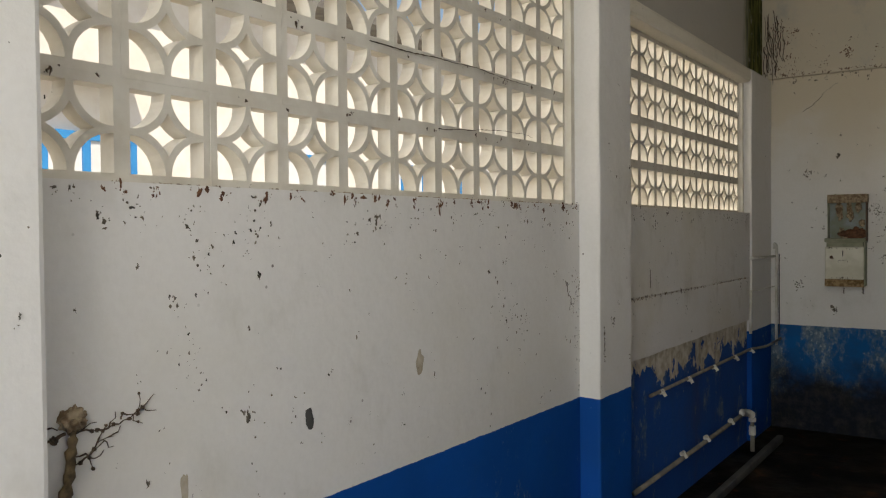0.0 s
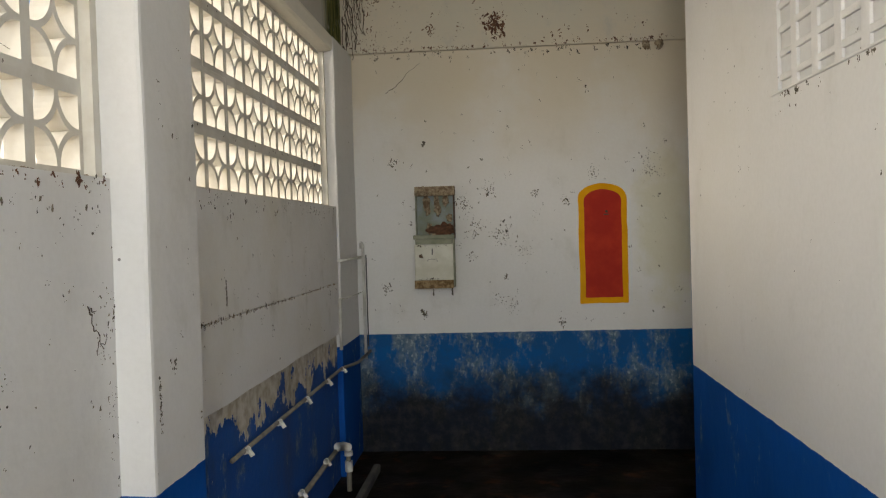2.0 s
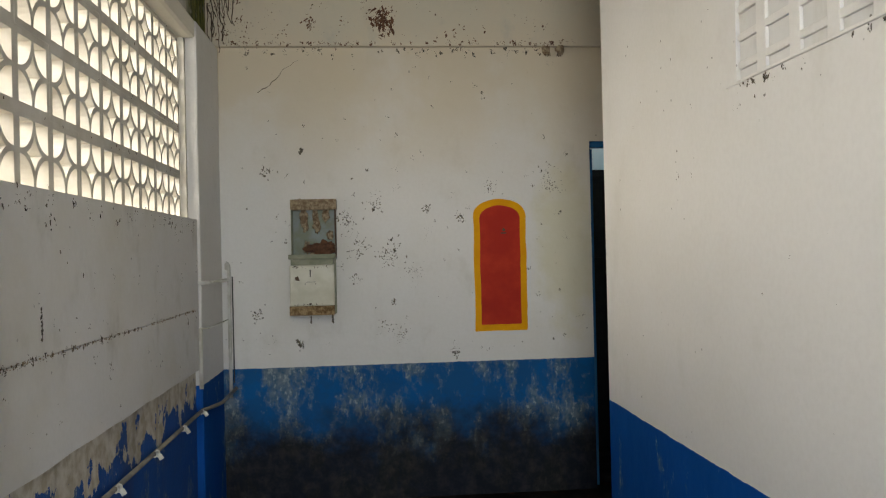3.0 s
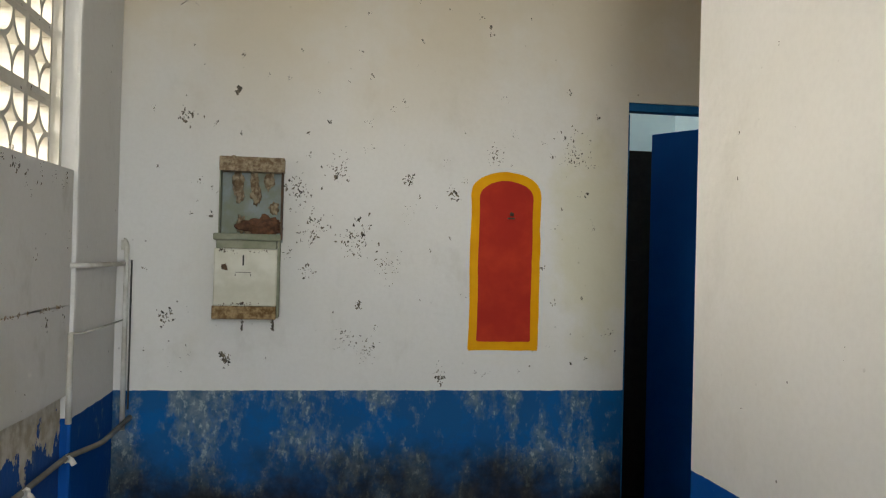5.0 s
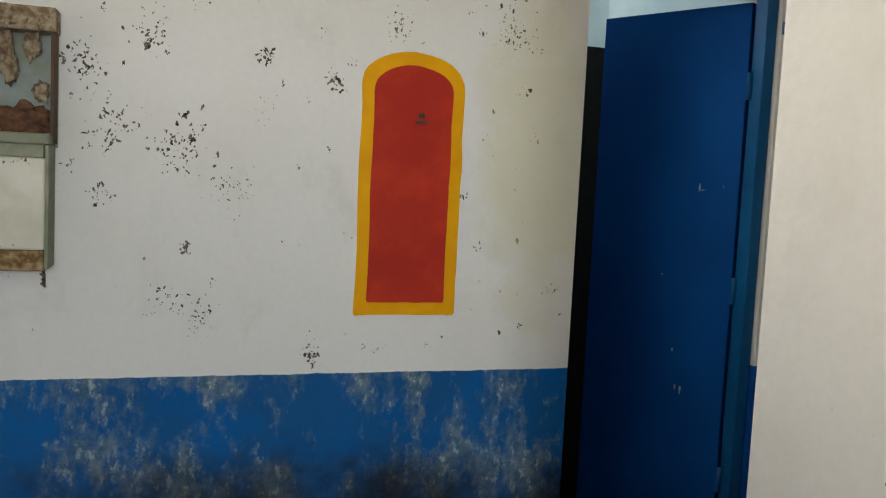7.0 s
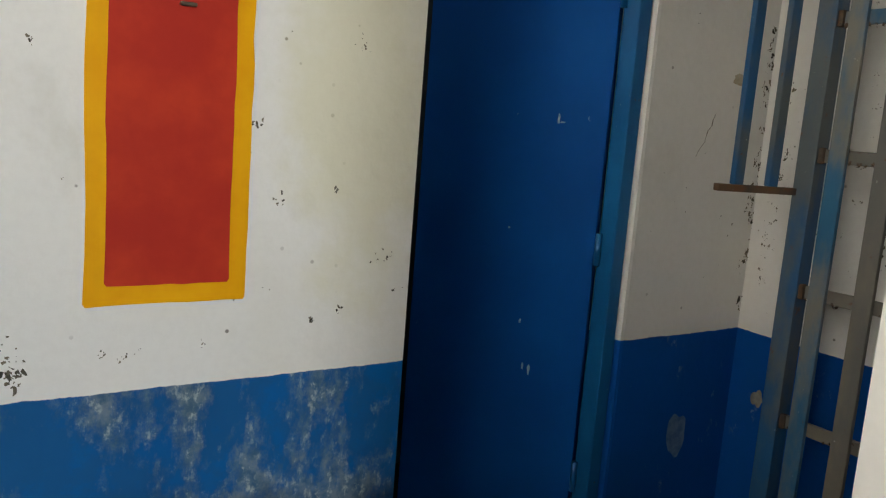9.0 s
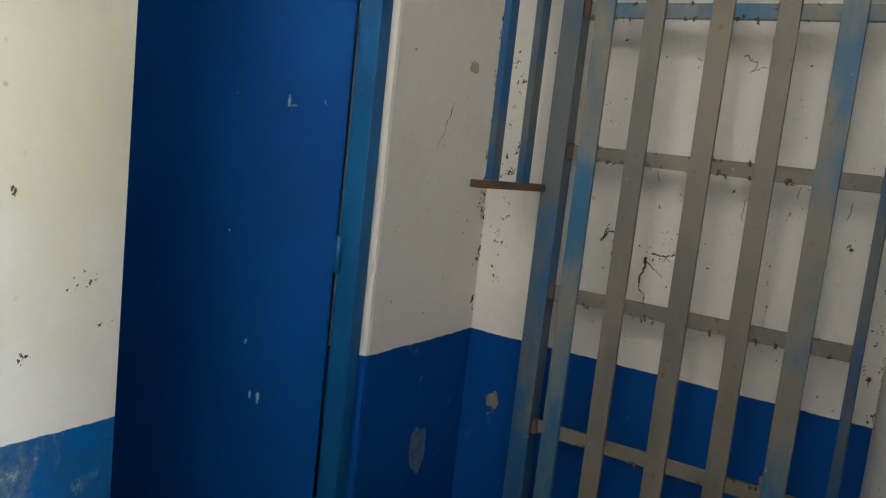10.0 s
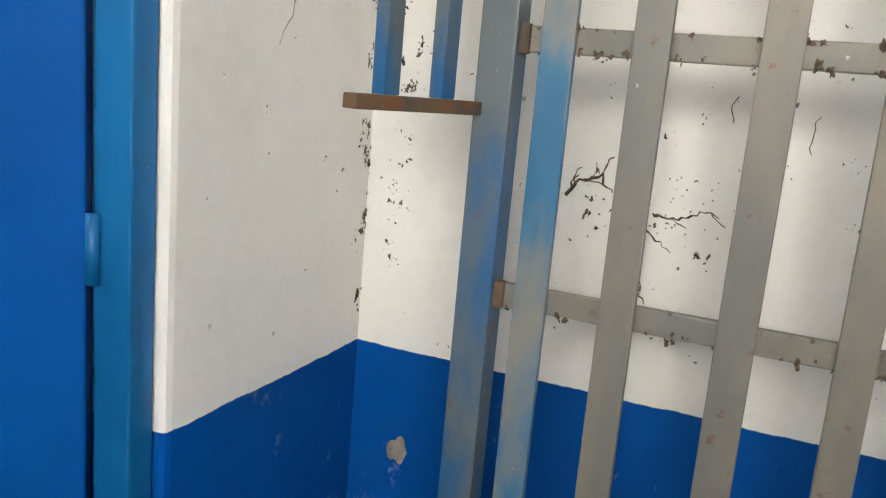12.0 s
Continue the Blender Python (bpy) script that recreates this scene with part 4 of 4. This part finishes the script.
def drip(frame_of, u, v, length, seed):
    rng = random.Random(seed)
    pts = [(u, v)]
    for _ in range(6):
        pts.append((pts[-1][0] + rng.gauss(0, 0.003), pts[-1][1] - length / 6))
    return tube([frame_of(p, q, 0.001) for p, q in pts], 0.0008, 5)


for i in range(5):
    thing("dirt_drip", drip(on_niche, -0.53 - 0.115 * i, 1.30 - 0.02 * (i % 3), 0.025 + 0.015 * (i % 3), i), M_TWIG, "thin dark dirt streak on the niche wall", "dirt streak", group="dirt streaks on the niche wall")
for i, (x, z, n) in enumerate(((0.53, 1.087, 0.05), (0.655, 1.087, 0.07), (0.50, 1.088, 0.025))):
    thing("dirt_drip", drip(on_back, x, z, n, i + 30), M_TWIG, "thin dark dirt streak below the meter box", "dirt streak", group="dirt streaks below the meter box")
on_leaf = lambda u, v, d: turn @ Vector((-u, -d, v))
chip("paint_chip", "pale scratch in the blue door paint", on_leaf, 0.14, 1.37, 0.007, 0.03, 21, M_PALE)
for i, (u, v, w, h) in enumerate(((0.20, 0.78, 0.007, 0.014), (0.16, 0.64, 0.008, 0.03), (0.18, 0.645, 0.006, 0.025), (0.26, 1.05, 0.006, 0.007), (0.128, 1.363, 0.016, 0.005))):
    chip("paint_chip", "pale chip in the blue door paint", on_leaf, u, v, w, h, 22 + i, M_PALE)

on_cover = lambda u, v, d: (u, -0.1042 - d, v)
specks("meter_box_dirt", "brown dirt crumbs on the meter box cover", on_cover, scatter(101, BX0 + 0.01, BX1 - 0.03, 1.340, 1.354, 16, 0.004, (2, 6), (0.002, 0.006)) + scatter(102, BX0 + 0.01, BX1 - 0.03, 1.128, 1.140, 20, 0.004, (2, 6), (0.002, 0.006)), 96, M_TWIG)
on_sill = lambda u, v, d: (v, u - 0.22, SILL + d)
specks("sill_dirt", "brown dirt lying on the sill of the block screen", on_sill, scatter(103, -5.28, -3.10, -0.04, -0.004, 60, 0.006, (2, 7), (0.005, 0.012)) + scatter(104, -2.6, -0.45, -0.04, -0.004, 50, 0.006, (2, 7), (0.005, 0.012)), 97, M_MUD, 0.003)
on_head = lambda u, v, d: (u, -0.0755 - d, v)
specks("meter_head_dirt", "mud crust on the top rail of the meter box", on_head, scatter(105, BX0 + 0.02, BX1 - 0.01, BZ1 - 0.05, BZ1, 30, 0.006, (2, 6), (0.004, 0.010)), 98, M_MUD, 0.004)

on_screen = lambda u, v, d: (-0.0475 + d, u, v)
screen_dirt = []
for r in range(5):
    z = SILL + r * BLOCK_H
    screen_dirt += scatter(200 + r, -5.58, -3.28, z - 0.014, z + 0.014, 22, 0.005, (1, 4), (0.004, 0.011)) + scatter(210 + r, -2.86, -0.60, z - 0.014, z + 0.014, 16, 0.005, (1, 3), (0.003, 0.008))
specks("block_screen_dirt", "brown dirt crumbs along the joints of the block screens", on_screen, screen_dirt, 99, M_TWIG)
crack("joint_crack", "dark open joint between the screen blocks", on_screen, (-4.55, SILL + 2.02 * BLOCK_H), 0.0, 60, 0.016, 0.0022, 14, M_TWIG, wander=0.03)
crack("joint_crack", "dark open joint between the screen blocks", on_screen, (-4.2, SILL + 1.03 * BLOCK_H), 0.0, 40, 0.016, 0.0016, 15, M_TWIG, wander=0.03)

roots = empty("hanging_roots", (0.0, -0.06, 2.7), "dry dark roots hanging from the mossy corner", "roots")
rng = random.Random(17)
for i in range(22):
    x, y, z, n = rng.uniform(-0.015, 0.13), -0.034 - rng.uniform(0, 0.03), rng.uniform(2.78, 3.12), rng.randint(5, 12)
    pts = [(x, y, z)]
    for _ in range(n):
        x, y, z = x + rng.gauss(0.002, 0.006), min(y + rng.gauss(0, 0.004), -0.033), z - rng.uniform(0.015, 0.035)
        pts.append((x, y, z))
    part("root", tube(pts, rng.uniform(0.0014, 0.0035), 5), M_TWIG, roots)
